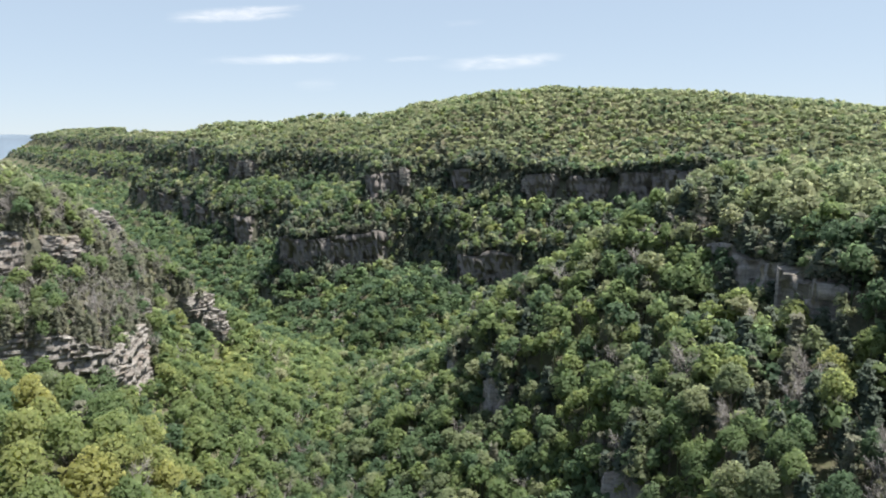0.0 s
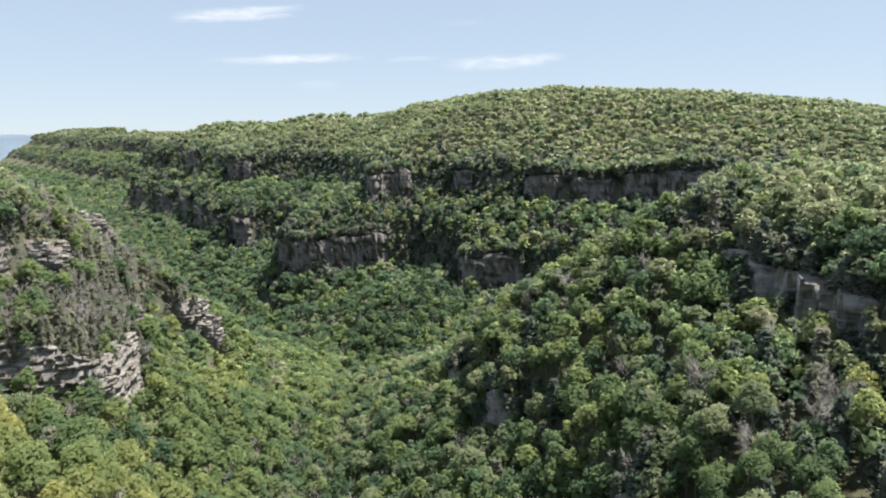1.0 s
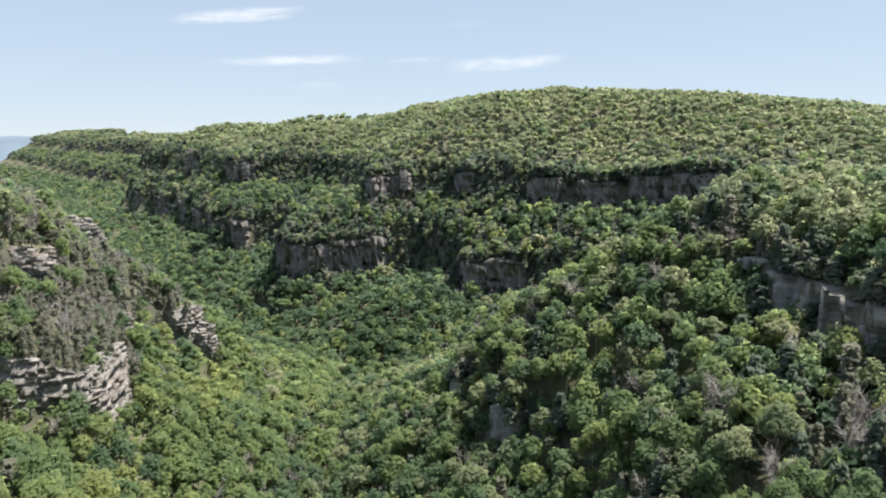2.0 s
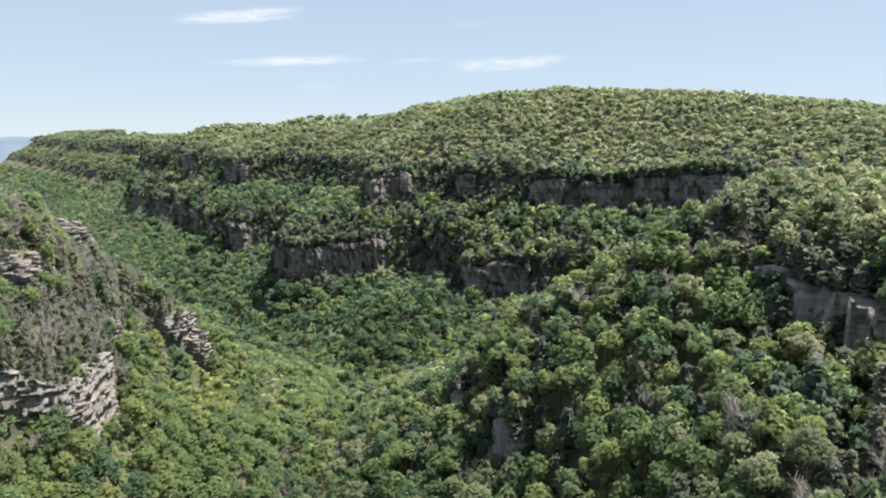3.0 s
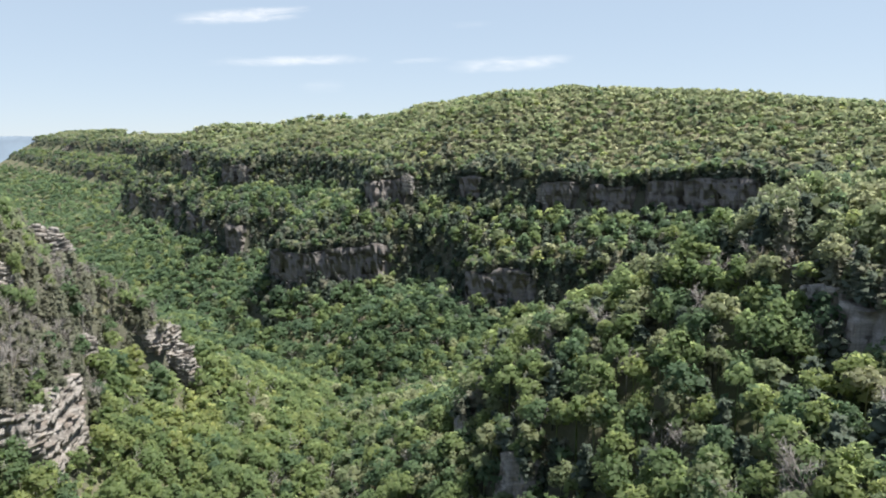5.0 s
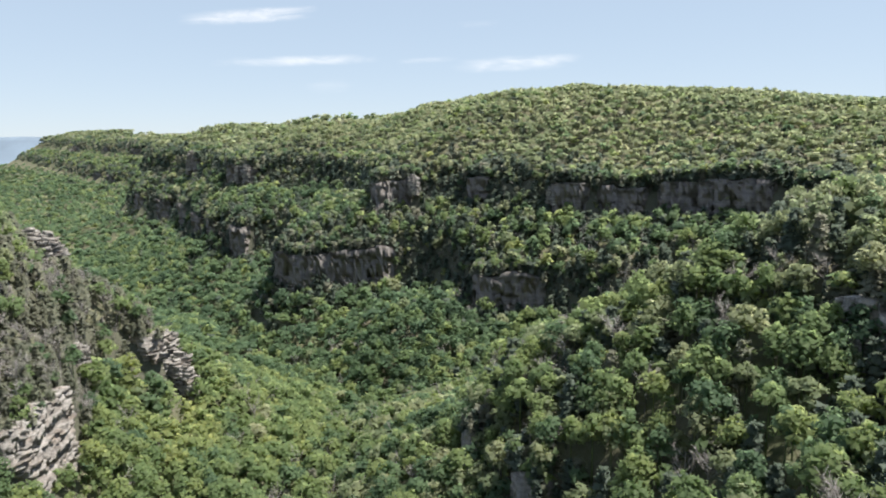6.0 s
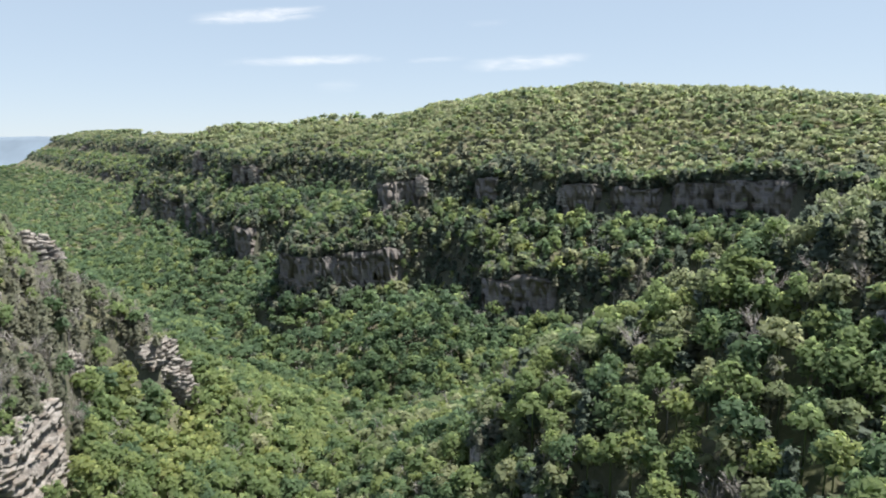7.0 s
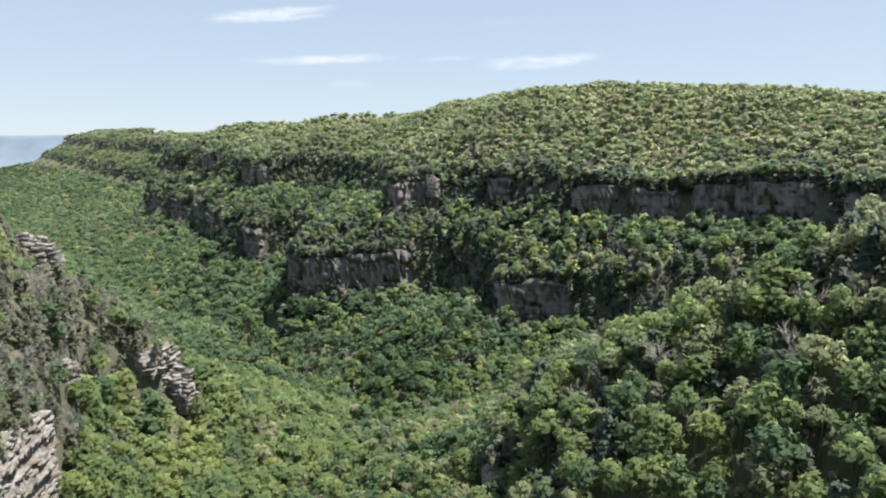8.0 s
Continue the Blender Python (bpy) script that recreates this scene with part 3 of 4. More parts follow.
def pine_crown(rng, tall, wide, plates, count, size):
    """A ragged pine: uneven tiers of boughs hung with needle sprays, open between."""
    pos, nrm = [], []
    for k in range(plates):
        z = tall * (0.2 + 0.78 * k / plates + rng.uniform(-0.03, 0.03))
        reach = wide * (1.05 - 0.85 * (k / plates) ** 1.5) * rng.uniform(0.65, 1.1)
        boughs = rng.randint(3, 6)
        turn = rng.uniform(0, 6.283)
        for b in range(boughs):
            a = turn + 6.283 * b / boughs + rng.uniform(-0.4, 0.4)
            n = max(1, count // (plates * boughs))
            s = rng.uniform(0.25, 1.0, n) ** 0.7 * reach * rng.uniform(0.7, 1.15)
            side = rng.normal(size=n) * 0.16 * reach
            pos.append(np.column_stack([math.cos(a) * s - math.sin(a) * side, math.sin(a) * s + math.cos(a) * side, z + 0.12 * s + rng.uniform(-0.3, 0.3, n)]))
            nrm.append(unit(np.column_stack([rng.normal(size=(n, 2)) * 1.1, np.ones(n)])))
    pos, nrm = np.vstack(pos), np.vstack(nrm)
    whole = unit(pos * [1, 1, 0] / wide + [0, 0, 0.75])
    heart = []
    for k in range(4):
        z, s = tall * (0.36 + 0.15 * k), wide * (0.66 - 0.13 * k)
        v, f = OCTA
        heart.append((v * [s, s, tall * 0.12] * rng.uniform(0.8, 1.2, (6, 1)) + [rng.uniform(-0.4, 0.4), rng.uniform(-0.4, 0.4), z], f, unit(v + [0, 0, 0.5])))
    return join(heart + [sprays(pos, nrm, size, rng, 0.7, unit(whole + 0.2 * nrm + 0.2 * rng.normal(size=pos.shape)))])


def rod(a, b, ra, rb, sides=3):
    a, b = np.asarray(a, float), np.asarray(b, float)
    w = unit(b - a)
    u = unit(np.cross(w, (0.31, 0.87, 0.38)))
    v = np.cross(w, u)
    t = np.arange(sides) * 6.283 / sides
    ring = np.cos(t)[:, None] * u + np.sin(t)[:, None] * v
    i = np.arange(sides)
    j = (i + 1) % sides
    return np.vstack([a + ring * ra, b + ring * rb]), np.vstack([np.stack([i, j, j + sides], 1), np.stack([i, j + sides, i + sides], 1)]), np.vstack([ring, ring])


def bare_crown(rng, tall, wide, limbs, twigs):
    """A leafless crown: rising limbs that fork into fine grey twigs."""
    parts = []
    for k in range(limbs):
        a, z = rng.uniform(0, 6.283), tall * rng.uniform(0.35, 0.75)
        d = np.array([math.cos(a), math.sin(a), rng.uniform(0.6, 1.6)])
        tip = np.array([0, 0, z]) + d * wide * rng.uniform(0.45, 0.8)
        parts.append(rod((0, 0, z), tip, 0.075, 0.03))
        for _ in range(twigs):
            s = rng.uniform(0.3, 1.0)
            root = np.array([0, 0, z]) * (1 - s) + tip * s
            end = root + unit(d / 2 + rng.normal(size=3) * 0.6 + [0, 0, 0.3]) * wide * rng.uniform(0.25, 0.55)
            w = unit(np.cross(end - root, rng.normal(size=3))) * 0.032
            parts.append((np.array([root - w, root + w, end + w * 0.5, end - w * 0.5]), np.array([[0, 1, 2], [0, 2, 3]]), np.repeat(unit(np.cross(w, end - root))[None] * 0.5 + [[0, 0, 0.6]], 4, axis=0)))
    return join(parts)


def trunk_shape(rng, tall, limbs, sides=6):
    lean = rng.normal(size=2) * 0.03 * tall
    top = np.array([lean[0], lean[1], tall * 0.8])
    girth = tall * 0.019
    parts = [rod((0, 0, -1.2), top * [0.4, 0.4, 0.45], girth, girth * 0.75, sides), rod(top * [0.4, 0.4, 0.45], top, girth * 0.75, girth * 0.2, sides)]
    for k in range(limbs):
        z = rng.uniform(0.35, 0.7)
        a = rng.uniform(0, 6.283)
        root = np.array([lean[0] * z, lean[1] * z, tall * z * 0.8])
        parts.append(rod(root, root + np.array([math.cos(a), math.sin(a), 0.9]) * tall * rng.uniform(0.1, 0.2), girth * 0.42, girth * 0.12, 4))
    return join(parts)


MATERIALS = {"spring": LEAF_SPRING, "green": LEAF_GREEN, "olive": LEAF_OLIVE, "pine": NEEDLES, "bare": TWIGS, "hemlock": DARK_NEEDLES}


def crown_shape(kind, rng, detail):
    """A crown of the given kind, in metres, for a tree 14 m tall, in one of five grades of detail."""
    if kind in ("pine", "hemlock"):
        return pine_crown(rng, 14, 3.2, (15, 13, 11, 8, 5)[detail], (1000, 320, 165, 70, 28)[detail], (0.37, 0.62, 0.86, 1.3, 2.0)[detail])
    if kind == "bare":
        return bare_crown(rng, 14, 3.6, (20, 11, 8, 6, 4)[detail], (34, 20, 14, 8, 5)[detail])
    return broad_crown(rng, 14, rng.uniform(3.3, 4.2), (36, 17, 11, 6, 3)[detail], (1150, 240, 98, 40, 15)[detail], (0.235, 0.43, 0.62, 0.94, 1.45)[detail], OCTA)


# where trees stand
def stand_points(x0, x1, y0, y1, step, rng):
    nx, ny = int((x1 - x0) / step), int((y1 - y0) / (step * 0.87))
    i, j = np.meshgrid(np.arange(nx), np.arange(ny))
    p = np.stack([x0 + (i + 0.5 * (j % 2)).ravel() * step, y0 + j.ravel() * step * 0.87], 1)
    return p + rng.uniform(-0.36, 0.36, p.shape) * step


def wooded(p, rng, bushes=False):
    """Drops the points that stand on a cliff's face or before bare rock; says how near each is to a brink and where it lies."""
    keep = np.ones(len(p), bool)
    zone = np.zeros(len(p), int)          # 0 below the cliffs, 1 between them, 2 on the plateau; 10 more on the west side
    brink = np.full(len(p), 1e9)
    bare = bareness(p[:, 0], p[:, 1])
    for side, low, high, rings in ((0, EAST_LOW, EAST_HIGH, EAST_RINGS), (10, WEST_LOW, WEST_HIGH, WEST_RINGS)):
        dl, du = gap(p, low)[0], gap(p, high)[0]
        il, iu = inside(p, rings[0]), inside(p, rings[1])
        zone = np.where(iu, side + 2, np.where(il, side + 1, zone))
        below = np.where(p[:, 1] > 350, 1.0, 1e9)
        brink = np.minimum(brink, np.minimum(dl * np.where(il, 1, 1.6 * below), du * np.where(iu, 1, 1.6 * below)))
        keep &= ~(((dl < 1.0) | (du < 1.0)) & (bare > 0.25))
        for x, y, r in BARE_ROCK * (not bushes):
            front = 15 if x < -80 and y < 320 else 5 if y < 320 else 7
            near = np.hypot(p[:, 0] - x, p[:, 1] - y) < max(r, 6) + (2 if y < 320 else 0)
            keep &= ~(near & (((dl < front) & ~il) | ((du < front) & ~iu)) & (rng.rand(len(p)) < (0.15 if y > 320 else 0.92 if x < 0 else 0.35)))
    for x, y, top, wide in CRAGS:
        for ahead in (0, 5, 9) if y < 320 else (0, 6):          # open ground round a crag and on its sunny, valley side
            keep &= np.hypot(p[:, 0] - x + 0.45 * ahead * np.sign(x), p[:, 1] - y + 0.9 * ahead) > 0.45 * wide + 1.0
    de, dw = gap(p, EAST_LOW)[0], gap(p, WEST_LOW)[0]
    zone = np.where((zone == 0) & (dw < de), 10, zone)
    return keep, zone, brink


KINDS = ["spring", "green", "olive", "pine", "bare", "hemlock"]


def species(p, zone, brink, rng):
    """Which kind of tree grows where: pines on the dry brinks and the west spur, spring green on the sunny bank, olive on the plateau."""
    x, y = p[:, 0], p[:, 1]
    share = {0: (0.2, 0.7, 0.03, 0.03, 0.04), 1: (0.4, 0.3, 0.08, 0.14, 0.08), 2: (0.12, 0.06, 0.74, 0.06, 0.02),
             10: (0.83, 0.08, 0.03, 0.01, 0.05), 11: (0.15, 0.03, 0.03, 0.42, 0.37), 12: (0.12, 0.03, 0.12, 0.42, 0.31)}
    w = np.array([share[int(z)] for z in zone])
    dry = np.exp(-(brink / np.where(y > 350, 30, 13)) ** 2) * np.where(zone >= 10, 0.3, np.where(y > 350, 0.92, 0.75))
    w = w * (1 - dry[:, None]) + np.outer(dry, [0.05, 0.06, 0.04, 0.72, 0.13])
    glade = (zone > 10) & (y > 150) & (swell(x, y, 46, 71) > 0.95)          # patches of young leaf among the pines
    w[glade] = (0.85, 0.05, 0.02, 0.05, 0.03)
    spur = (zone == 1) & (y < 300)
    w[spur] = (0.44, 0.11, 0.12, 0.26, 0.07)
    grey = (zone % 10 == 0) & (x > -56) & (y > 150) & (y < 370)          # thin grey wood along the stream
    w[grey] = (0.34, 0.3, 0.18, 0.04, 0.14)
    clump = (zone == 2) & (y > 330) & (swell(x, y, 150, 72) > 1.05)          # dark conifers on the plateau
    w[clump] = (0.05, 0.1, 0.2, 0.62, 0.03)
    near_left = (zone == 11) & (y < 135)
    w[near_left] = (0.86, 0.06, 0.02, 0.03, 0.03)
    # this corner's deep shade is put into colour, by many dark conifers
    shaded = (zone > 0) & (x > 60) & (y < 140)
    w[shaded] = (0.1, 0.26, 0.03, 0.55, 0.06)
    pick = (rng.rand(len(p))[:, None] > np.cumsum(w / w.sum(1, keepdims=True), axis=1)).sum(1)
    pick = np.minimum(pick, 4)
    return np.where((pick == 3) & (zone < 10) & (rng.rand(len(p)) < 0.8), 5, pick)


def stand_height(p):
    """The height at which a tree stands: on a rock's top, where it grows at the very brink, else on the ground."""
    z = height(p)
    bare = bareness(p[:, 0], p[:, 1])
    for line, ring in ((EAST_LOW, EAST_RINGS[0]), (EAST_HIGH, EAST_RINGS[1]), (WEST_LOW, WEST_RINGS[0]), (WEST_HIGH, WEST_RINGS[1])):
        d, i = gap(p, line)
        edge = np.where((d < 5.5) & (bare > 0.2) & inside(p, ring))[0]
        if len(edge):
            back = unit(p[edge] - line[i[edge]])
            z[edge] = np.maximum(z[edge], height(p[edge] + back * (6.0 - d[edge])[:, None]) - 0.6)
    return z


def woods(p, rng, bushes=False):
    keep, zone, brink = wooded(p, rng, bushes)
    p, zone, brink = p[keep], zone[keep], brink[keep]
    kind = species(p, zone, brink, rng)
    z = stand_height(p)
    tall = rng.uniform(0.84, 1.13, len(p)) * np.where((kind == 3) | (kind == 5), 0.9, 1.0) * np.where(brink < 6, 0.88, 1.0) * np.where((zone == 11) & (p[:, 1] > 150), 0.82, 1.0)
    return p, z, kind, tall, zone


def forest(name, label, p, z, kind, tall, detail, seed, broad=1.0, variants=6):
    """One joined wood for each kind of tree."""
    rng = np.random.RandomState(seed)
    for k, kind_name in enumerate(KINDS):
        verts, tris, tints, shade, count = [], [], [], [], 0
        for v in range(variants):
            sv, sf, sn = crown_shape(kind_name, rng, detail)
            if detail < 3:
                sv, sf, sn = join([(sv, sf, sn), rod((0, 0, -1), (0.2, 0.1, 11.0), 0.22, 0.08)])
            mine = np.where((kind == k) & (np.arange(len(p)) % variants == v))[0]
            if not len(mine):
                continue
            a = rng.uniform(0, 6.283, len(mine))
            s = tall[mine][:, None]
            wide = s * broad * rng.uniform(0.85, 1.2, (len(mine), 1))
            x = (np.cos(a)[:, None] * sv[:, 0] - np.sin(a)[:, None] * sv[:, 1]) * wide + p[mine, :1]
            y = (np.sin(a)[:, None] * sv[:, 0] + np.cos(a)[:, None] * sv[:, 1]) * wide + p[mine, 1:2]
            h = sv[:, 2] * s + z[mine][:, None]
            verts.append(np.stack([x, y, h], 2).reshape(-1, 3))
            tris.append((sf[None] + (np.arange(len(mine)) * len(sv))[:, None, None]).reshape(-1, 3) + count)
            shade.append(np.stack([np.cos(a)[:, None] * sn[:, 0] - np.sin(a)[:, None] * sn[:, 1], np.sin(a)[:, None] * sn[:, 0] + np.cos(a)[:, None] * sn[:, 1], np.tile(sn[:, 2], (len(mine), 1))], 2).reshape(-1, 3))
            count += len(mine) * len(sv)
            late = 0.42 * np.exp(-(((p[mine, 0] + 88) / 34) ** 2 + ((p[mine, 1] - 122) / 40) ** 2))          # the youngest leaf, on the near west slope
            tints.append(np.repeat(rng.uniform(0.25, 0.75, len(mine)) + late, len(sv)))
        if verts:
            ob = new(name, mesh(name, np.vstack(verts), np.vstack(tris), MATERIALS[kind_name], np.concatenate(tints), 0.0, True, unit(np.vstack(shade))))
            tagged(ob, label[k], "forest", kind="stuff")


def fan(p, east, west):
    """Keeps the points of the canyon and its rims, which widen to the north."""
    return p[(p[:, 0] < 0.66 * p[:, 1] + east) & (p[:, 0] > -0.71 * p[:, 1] - west)]


def banks(step, x0, x1, y0, y1, reach, rng):
    """More and smaller trees along the steep banks at the brinks."""
    p = fan(stand_points(x0, x1, y0, y1, step, rng), 30, 30)
    d = np.min([gap(p, line)[0] for line in (EAST_LOW, EAST_HIGH, WEST_LOW, WEST_HIGH)], axis=0)
    return p[d < reach]


rng = np.random.RandomState(11)
near = fan(stand_points(-230, 200, 50, 240, 5.3, rng), 30, 30)
N = woods(near, rng)
# single trees: those on the two spurs that the path passes
P, Z, K, T, _ = N
single = ((P[:, 0] > 22) & (P[:, 0] < 108) & (P[:, 1] > 92) & (P[:, 1] < 205)) | ((P[:, 0] > -100) & (P[:, 0] < -24) & (P[:, 1] > 62) & (P[:, 1] < 135))
order = np.where(single)[0]
order = order[np.argsort(P[order, 1])][:298]
alone = np.zeros(len(P), bool)
alone[order] = True

TREE_NAMES = {"spring": ("spring_tree", "broadleaf tree in bright yellow-green spring leaf"), "green": ("oak_tree", "broadleaf tree in full mid-green leaf"),
              "olive": ("hickory_tree", "broadleaf tree in thin olive-green leaf"), "pine": ("pine_tree", "ragged dark grey-green pine on the rocky slope"),
              "bare": ("bare_tree", "leafless grey tree with fine pale twigs"), "hemlock": ("hemlock_tree", "dense dark green conifer on the shaded slope")}
models = {}
for kind_name in KINDS:
    models[kind_name] = []
    for v in range(5):
        r = np.random.RandomState(400 + 10 * KINDS.index(kind_name) + v)
        cv, cf, cn = crown_shape(kind_name, r, 0)
        tv, tf, _ = trunk_shape(r, 14, 5)
        models[kind_name].append((mesh("crown", cv, cf, MATERIALS[kind_name], np.full(len(cv), 0.5), 0.75, True, unit(cn)), mesh("trunk", tv, tf, BARK, smooth=True)))
# the youngest leaf, yellowish, on the near west slope
young = [me.copy() for me, _ in models["spring"]]
for me in young:
    me.attributes["tint"].data.foreach_set("value", np.full(len(me.vertices), 0.8, np.float32))
r = np.random.RandomState(77)
for i in order:
    kind_name = KINDS[K[i]]
    crown_me, trunk_me = models[kind_name][i % 5]
    if kind_name == "spring" and P[i, 0] < 0 and P[i, 1] < 138:
        crown_me = young[i % 5]
    name, label = TREE_NAMES[kind_name]
    tree = new(name)
    tree.matrix_world = Matrix.LocRotScale((P[i, 0], P[i, 1], Z[i]), Euler((0, 0, r.uniform(0, 6.283))), Vector((1, 1, 1)) * T[i])
    tagged(tree, label, "tree", group="trees on the slope")
    for part_name, me in (("trunk", trunk_me), ("crown", crown_me)):
        new(part_name, me).parent = tree

# two trees that stand out: a dead pale one on the slope, a full one before the tall cliff
for kind_name, x, y, size, label in (("bare", 53, 139, 1.25, "dead tree with pale silvery bare limbs"), ("green", 83, 140, 1.0, "lone broadleaf tree in pale green leaf before the tall cliff")):
    tree = new(TREE_NAMES[kind_name][0])
    tree.matrix_world = Matrix.LocRotScale((x, y, stand_height(np.array([(x, y)], float))[0] - 0.3), Euler((0, 0, 1.1)), Vector((1, 1, 1)) * size)
    tagged(tree, label, "tree", group="trees on the slope")
    for part_name, me in (("trunk", models[kind_name][2][1]), ("crown", models[kind_name][2][0])):
        new(part_name, me).parent = tree

LABELS = ["bright yellow-green spring wood on the canyon slope", "mid-green broadleaf wood filling the canyon", "olive-green wood in thin young leaf on the plateau",
          "grey-green pines on dry brinks and ledges", "scattered leafless grey trees among the green", "dark green conifers along the shaded brinks"]
UNDER = ["low bright green understorey between the trees", "low green understorey between the trees", "low olive understorey between the trees", "young pines", "bare saplings", "young dark conifers"]
BRUSH = ["low bright green bushes on the rock ledges", "low green bushes on the rock ledges", "low olive bushes on the rock ledges", "stunted dark pines on the rock ledges", "leafless grey bushes on the rock ledges", "stunted dark conifers on the rock ledges"]
q = ~alone
forest("forest", LABELS, P[q], Z[q], K[q], T[q], 1, 501, 1.1)


def upland(W):
    """Which trees stand on the plateau and on the far walls."""
    return ((W[4] == 2) & (W[0][:, 1] > 330)) | ((W[4] == 1) & (W[0][:, 1] > 400))


for area, step, grade, size, seed in (((-240, 240, 240, 420), 5.7, 2, 1.04, 502), ((-580, 540, 420, 770), 6.7, 3, 1.05, 503)):
    W = woods(fan(stand_points(*area, step, rng), 30, 40), rng)
    deep = (W[0][:, 0] > 45) & (W[0][:, 1] > 285) & (W[0][:, 1] < 350)          # the side canyon behind the east spur
    for part_of, g in ((~deep & ~upland(W), grade), (deep, 4)):
        if part_of.any():
            forest("forest", LABELS, W[0][part_of], W[1][part_of], W[2][part_of], W[3][part_of] * size, g, seed + 40 * g, 1.12)
# the trees of the plateau and of the far walls are lower and closer
W = woods(fan(stand_points(-420, 540, 335, 770, 5.1, rng), 30, 40), rng)
q = upland(W) & (W[4] == 2)
forest("plateau_forest", LABELS, W[0][q], W[1][q], W[2][q], W[3][q] * 0.58, 4, 520, 1.6)
q = upland(W) & (W[4] == 1)
forest("slope_forest", LABELS, W[0][q], W[1][q], W[2][q], W[3][q] * 1.0, 3, 521, 1.15)
p = fan(stand_points(-1000, 120, 770, 1260, 11.0, rng), 30, 150)
W = woods(p[(gap(p, EAST_HIGH)[0] < 210) | (gap(p, STREAM)[0] < 170)], rng)
forest("distant_forest", LABELS, W[0], W[1], W[2], W[3] * 0.92, 4, 504, 1.65)
for area, step, reach, broad, seed in (((-1600, -480, 1260, 1750), 14.0, 130, 1.9, 514), ((-2300, -900, 1750, 2800), 22.0, 240, 2.7, 515)):
    p = stand_points(*area, step, rng)
    W = woods(p[(gap(p, EAST_LOW)[0] < reach) | (gap(p, STREAM)[0] < reach)], rng)
    forest("distant_forest", LABELS, W[0], W[1], W[2], W[3], 4, seed, broad)
W = woods(banks(4.8, -150, 130, 80, 330, 8, rng), rng)
forest("forest", LABELS, W[0], W[1], W[2], W[3] * 0.72, 2, 505)
W = woods(banks(4.3, -420, 260, 330, 930, 13, rng), rng)
forest("forest", LABELS, W[0], W[1], W[2], W[3] * 0.75, 4, 506, 1.15)
p = banks(3.4, -170, 200, 400, 690, 10, rng)          # scrub and saplings on the steepest banks
W = woods(p, rng, True)
forest("brush", BRUSH, W[0], W[1] - 0.5, W[2], W[3] * 0.5, 4, 516, 1.2)
W = woods(stand_points(-190, -84, 165, 330, 4.3, rng), rng)
q = (W[4] > 10) & ((W[2] > 2) | (rng.rand(len(W[0])) < 0.2))
forest("forest", LABELS, W[0][q], W[1][q], W[2][q], W[3][q] * 0.85, 2, 507)
for area, step, reach, size, drop, seed in (((-160, 120, 80, 310), 2.8, 16, 0.42, 0.9, 509), ((-340, 230, 340, 760), 3.8, 12, 0.42, 1.2, 510)):
    p = banks(step, *area, reach, rng)
    p = p[np.min([np.hypot(p[:, 0] - x, p[:, 1] - y) - r for x, y, r in BARE_ROCK], axis=0) < 6]
    W = woods(p, rng, True)
    q = rng.rand(len(W[0])) < 0.8
    forest("brush", BRUSH, W[0][q], W[1][q] - drop, W[2][q], W[3][q] * size, 4, seed)
# bushes and small trees that crowd the rim of every bare face
for line, ring, spots, each, grade, size, seed in ((WEST_LOW, WEST_RINGS[0], ROCK_WEST_LOW, 0.45, 3, 0.3, 530), (WEST_HIGH, WEST_RINGS[1], ROCK_WEST_HIGH, 0.45, 3, 0.3, 531),
                                                   (EAST_LOW, EAST_RINGS[0], ROCK_EAST_LOW, 2.2, 3, 0.42, 532), (EAST_HIGH, EAST_RINGS[1], ROCK_EAST_HIGH, 2.2, 3, 0.45, 533),
                                                   (EAST_LOW, EAST_RINGS[0], ROCK_FAR_LOW, 2.4, 4, 0.5, 534), (EAST_HIGH, EAST_RINGS[1], ROCK_FAR_HIGH, 2.6, 4, 0.55, 535)):
    s = np.concatenate([[0], np.cumsum(np.linalg.norm(np.diff(line, axis=0), axis=1))])
    at = np.concatenate([rng.uniform(-1.25 * r, 1.25 * r, int(2.5 * r * each)) + length_to(line, x, y) for x, y, r in spots])
    p = np.stack([np.interp(at, s, line[:, 0]), np.interp(at, s, line[:, 1])], 1)
    t = unit(np.stack([np.interp(at + 4, s, line[:, 0]), np.interp(at + 4, s, line[:, 1])], 1) - p)
    back = np.stack([-t[:, 1], t[:, 0]], 1)
    if not inside(p + back * 3, ring).mean() > 0.5:
        back = -back
    q = p + back * rng.uniform(0.8 if x < -80 and y < 320 else -0.4, 4.5, (len(p), 1))
    z = np.minimum(height(p + back * 5.5), height(p + back * 7.5)) - 0.7
    kind = rng.choice([0, 1, 2, 3, 4, 5], len(p), p=(0.05, 0.13, 0.07, 0.33, 0.12, 0.3) if line is EAST_LOW or line is EAST_HIGH else (0.16, 0.1, 0.08, 0.5, 0.16, 0.0))
    forest("brush", BRUSH, q, z, kind, size * rng.uniform(0.7, 1.3, len(p)), grade, seed, 1.25, 4)
W = woods(fan(stand_points(-150, 110, 75, 240, 6.0, rng), 10, 10), rng)
q = (W[2] < 3) & (W[4] < 11)
forest("understorey", UNDER, W[0][q], W[1][q], W[2][q], W[3][q] * 0.72, 3, 513)
W = woods(fan(stand_points(-230, 230, 240, 420, 5.8, rng), 20, 20), rng)
q = (W[2] < 3) & ((W[0][:, 0] < 45) | (W[0][:, 1] < 285))
forest("understorey", UNDER, W[0][q], W[1][q], W[2][q], W[3][q] * 0.74, 4, 512)
W = woods(banks(7.5, -780, 0, 900, 1480, 22, rng), rng)
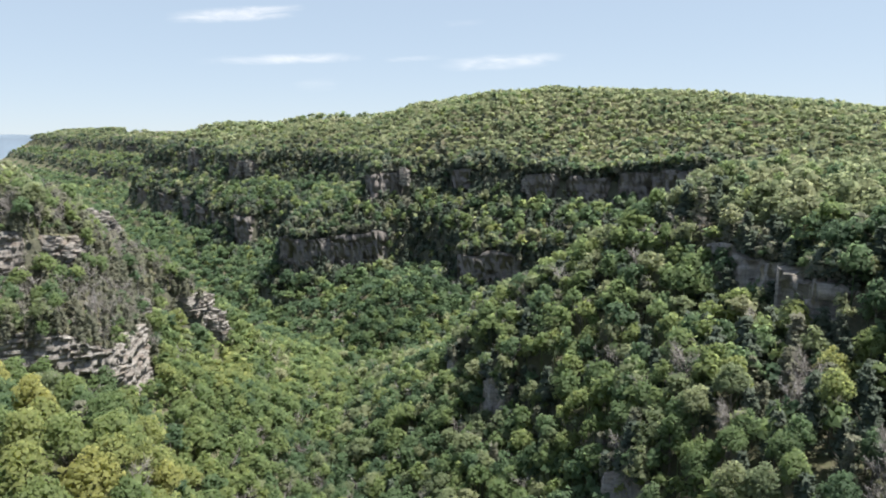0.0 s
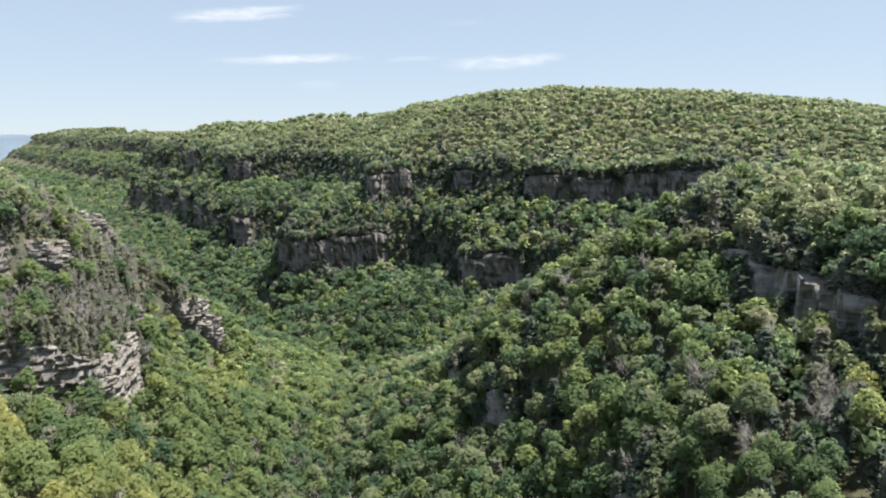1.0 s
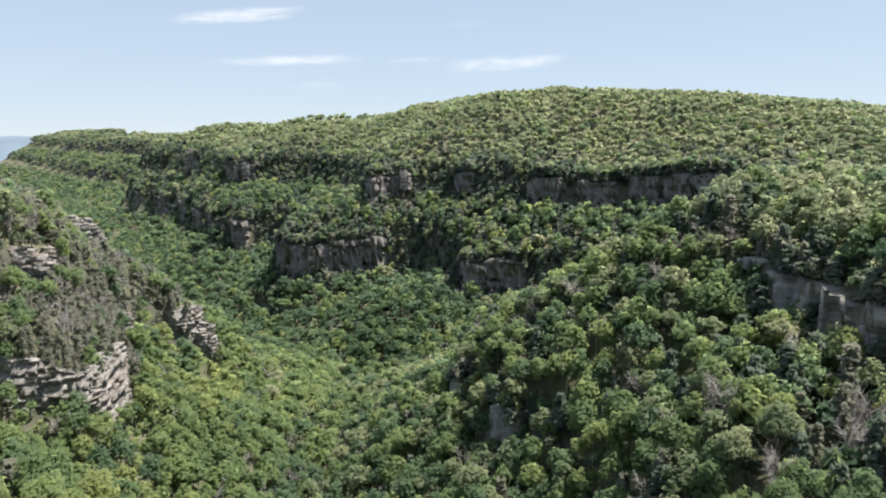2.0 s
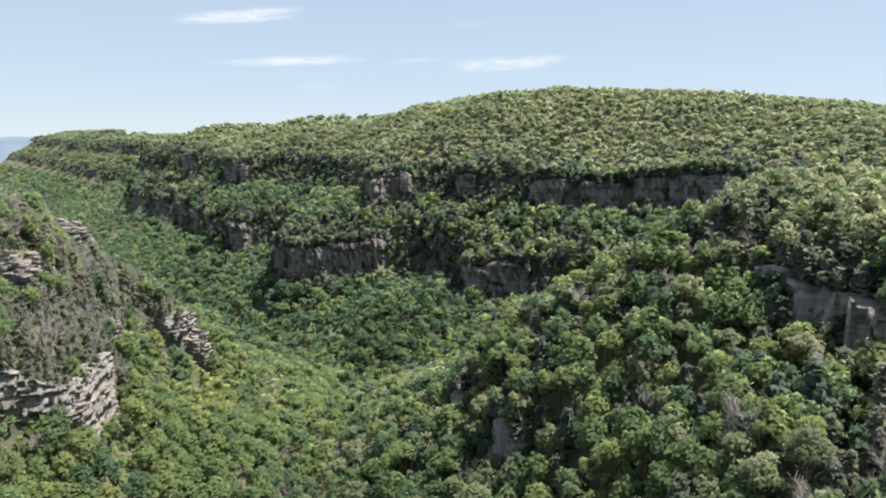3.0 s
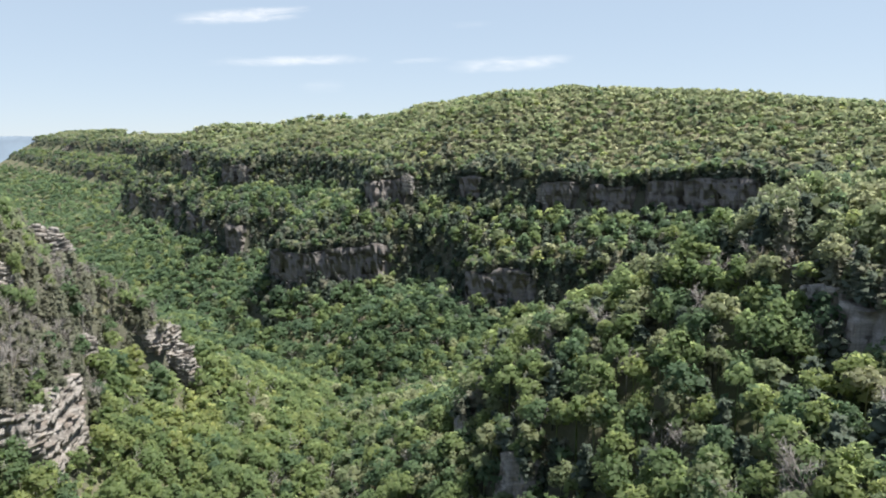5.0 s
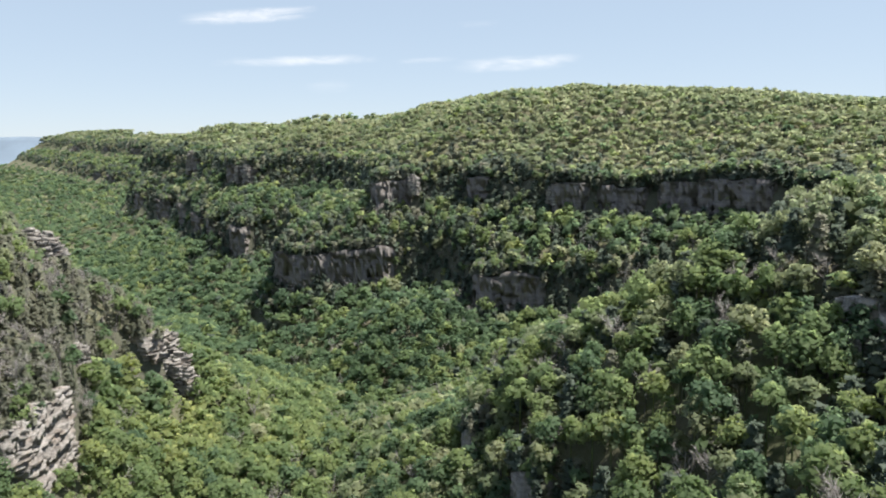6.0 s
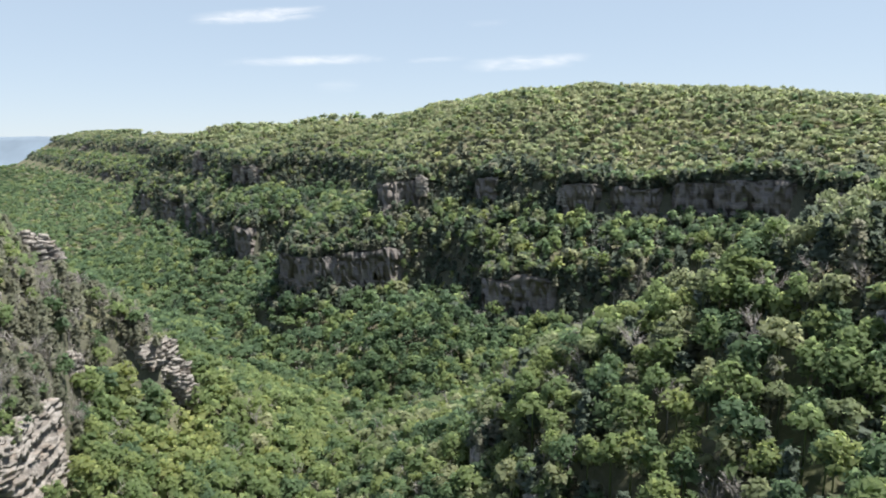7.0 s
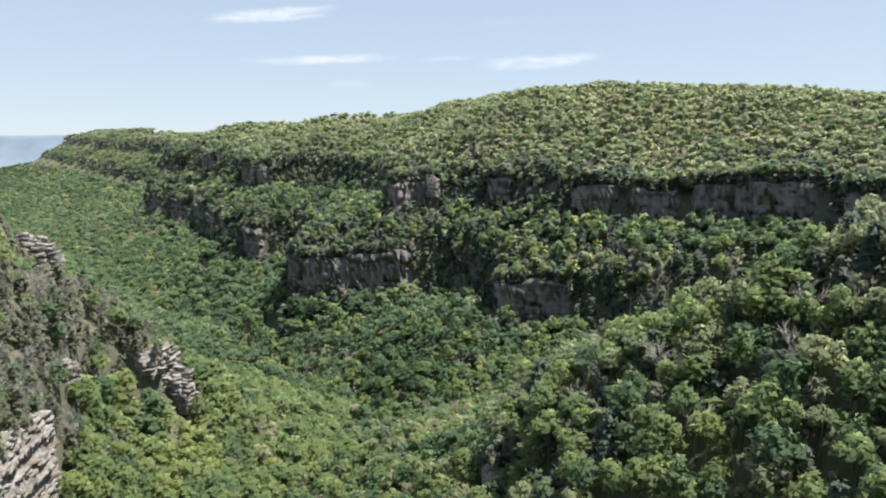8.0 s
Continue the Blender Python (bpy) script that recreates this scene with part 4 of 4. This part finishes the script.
forest("distant_forest", LABELS, W[0], W[1], W[2], W[3], 4, 511)
p = stand_points(-1500, -600, 1300, 2500, 10.0, rng)
W = woods(p[np.minimum(gap(p, EAST_LOW)[0], gap(p, EAST_HIGH)[0]) < 24], rng)
forest("distant_forest", LABELS, W[0], W[1], W[2], W[3], 4, 517)
W = woods(stand_points(-200, 200, -120, 55, 6.6, rng), rng)
forest("forest", LABELS, W[0], W[1], W[2], W[3], 3, 508, 1.1)


# ---- distance and clouds ----
x = np.linspace(-4600, 1500, 160)
crest = 112 + 9 * swell(x, x * 0, 2600, 41) + 3 * swell(x, x * 0, 420, 42)
rows = [np.column_stack([x, np.full(160, 4380 - 260 * (1 - e)) + 60 * swell(x, x * 0, 900, 43), -70 + (crest + 70) * e]) for e in (0, 0.25, 0.55, 0.85, 1.0)]
rows.insert(0, np.column_stack([x, 2750 + 60 * swell(x, x * 0, 900, 44), x * 0 - 64]))          # its long foot, which covers the plain in the same hazy blue
rows[1][:, 2] = -52
rows.append(np.column_stack([x, np.full(160, 4640), crest * 0 - 70]))
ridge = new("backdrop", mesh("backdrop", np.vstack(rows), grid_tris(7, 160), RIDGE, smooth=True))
tagged(ridge, "long level far mountain ridge, blue with distance", "mountain", kind="structure")


def cloud(x, z, wide, tall, depth, density):
    """A flat wisp high over the far country."""
    n, m = 25, 9
    u, v = np.meshgrid(np.linspace(-1, 1, n), np.linspace(-1, 1, m))
    px, pz = x + u * wide * 0.66, z + v * tall * 0.75 + tall * 0.3 * u
    py = np.full(u.shape, depth) + 40 * (1 - u * u)
    me = mesh("cloud", np.stack([px, py, pz], 2).reshape(-1, 3), grid_tris(m, n), CLOUD)
    fade = np.clip(1 - (u * u) ** 1.3, 0, 1) * np.clip(1 - (v * v), 0, 1) * density
    me.attributes.new("wisp", "FLOAT", "POINT").data.foreach_set("value", fade.ravel().astype(np.float32))
    ob = new("cloud", me)
    return tagged(ob, "thin white wisp of cloud in a pale blue sky", "cloud", group="clouds", kind="structure")


cloud(-1276, 852, 800, 88, 4336, 0.76)
cloud(-992, 584, 980, 62, 4340, 0.74)
cloud(380, 567, 760, 90, 4330, 0.68)
cloud(143, 802, 312, 49, 4338, 0.5)
cloud(-171, 588, 400, 40, 4342, 0.5)
cloud(-770, 438, 387, 120, 4334, 0.4)
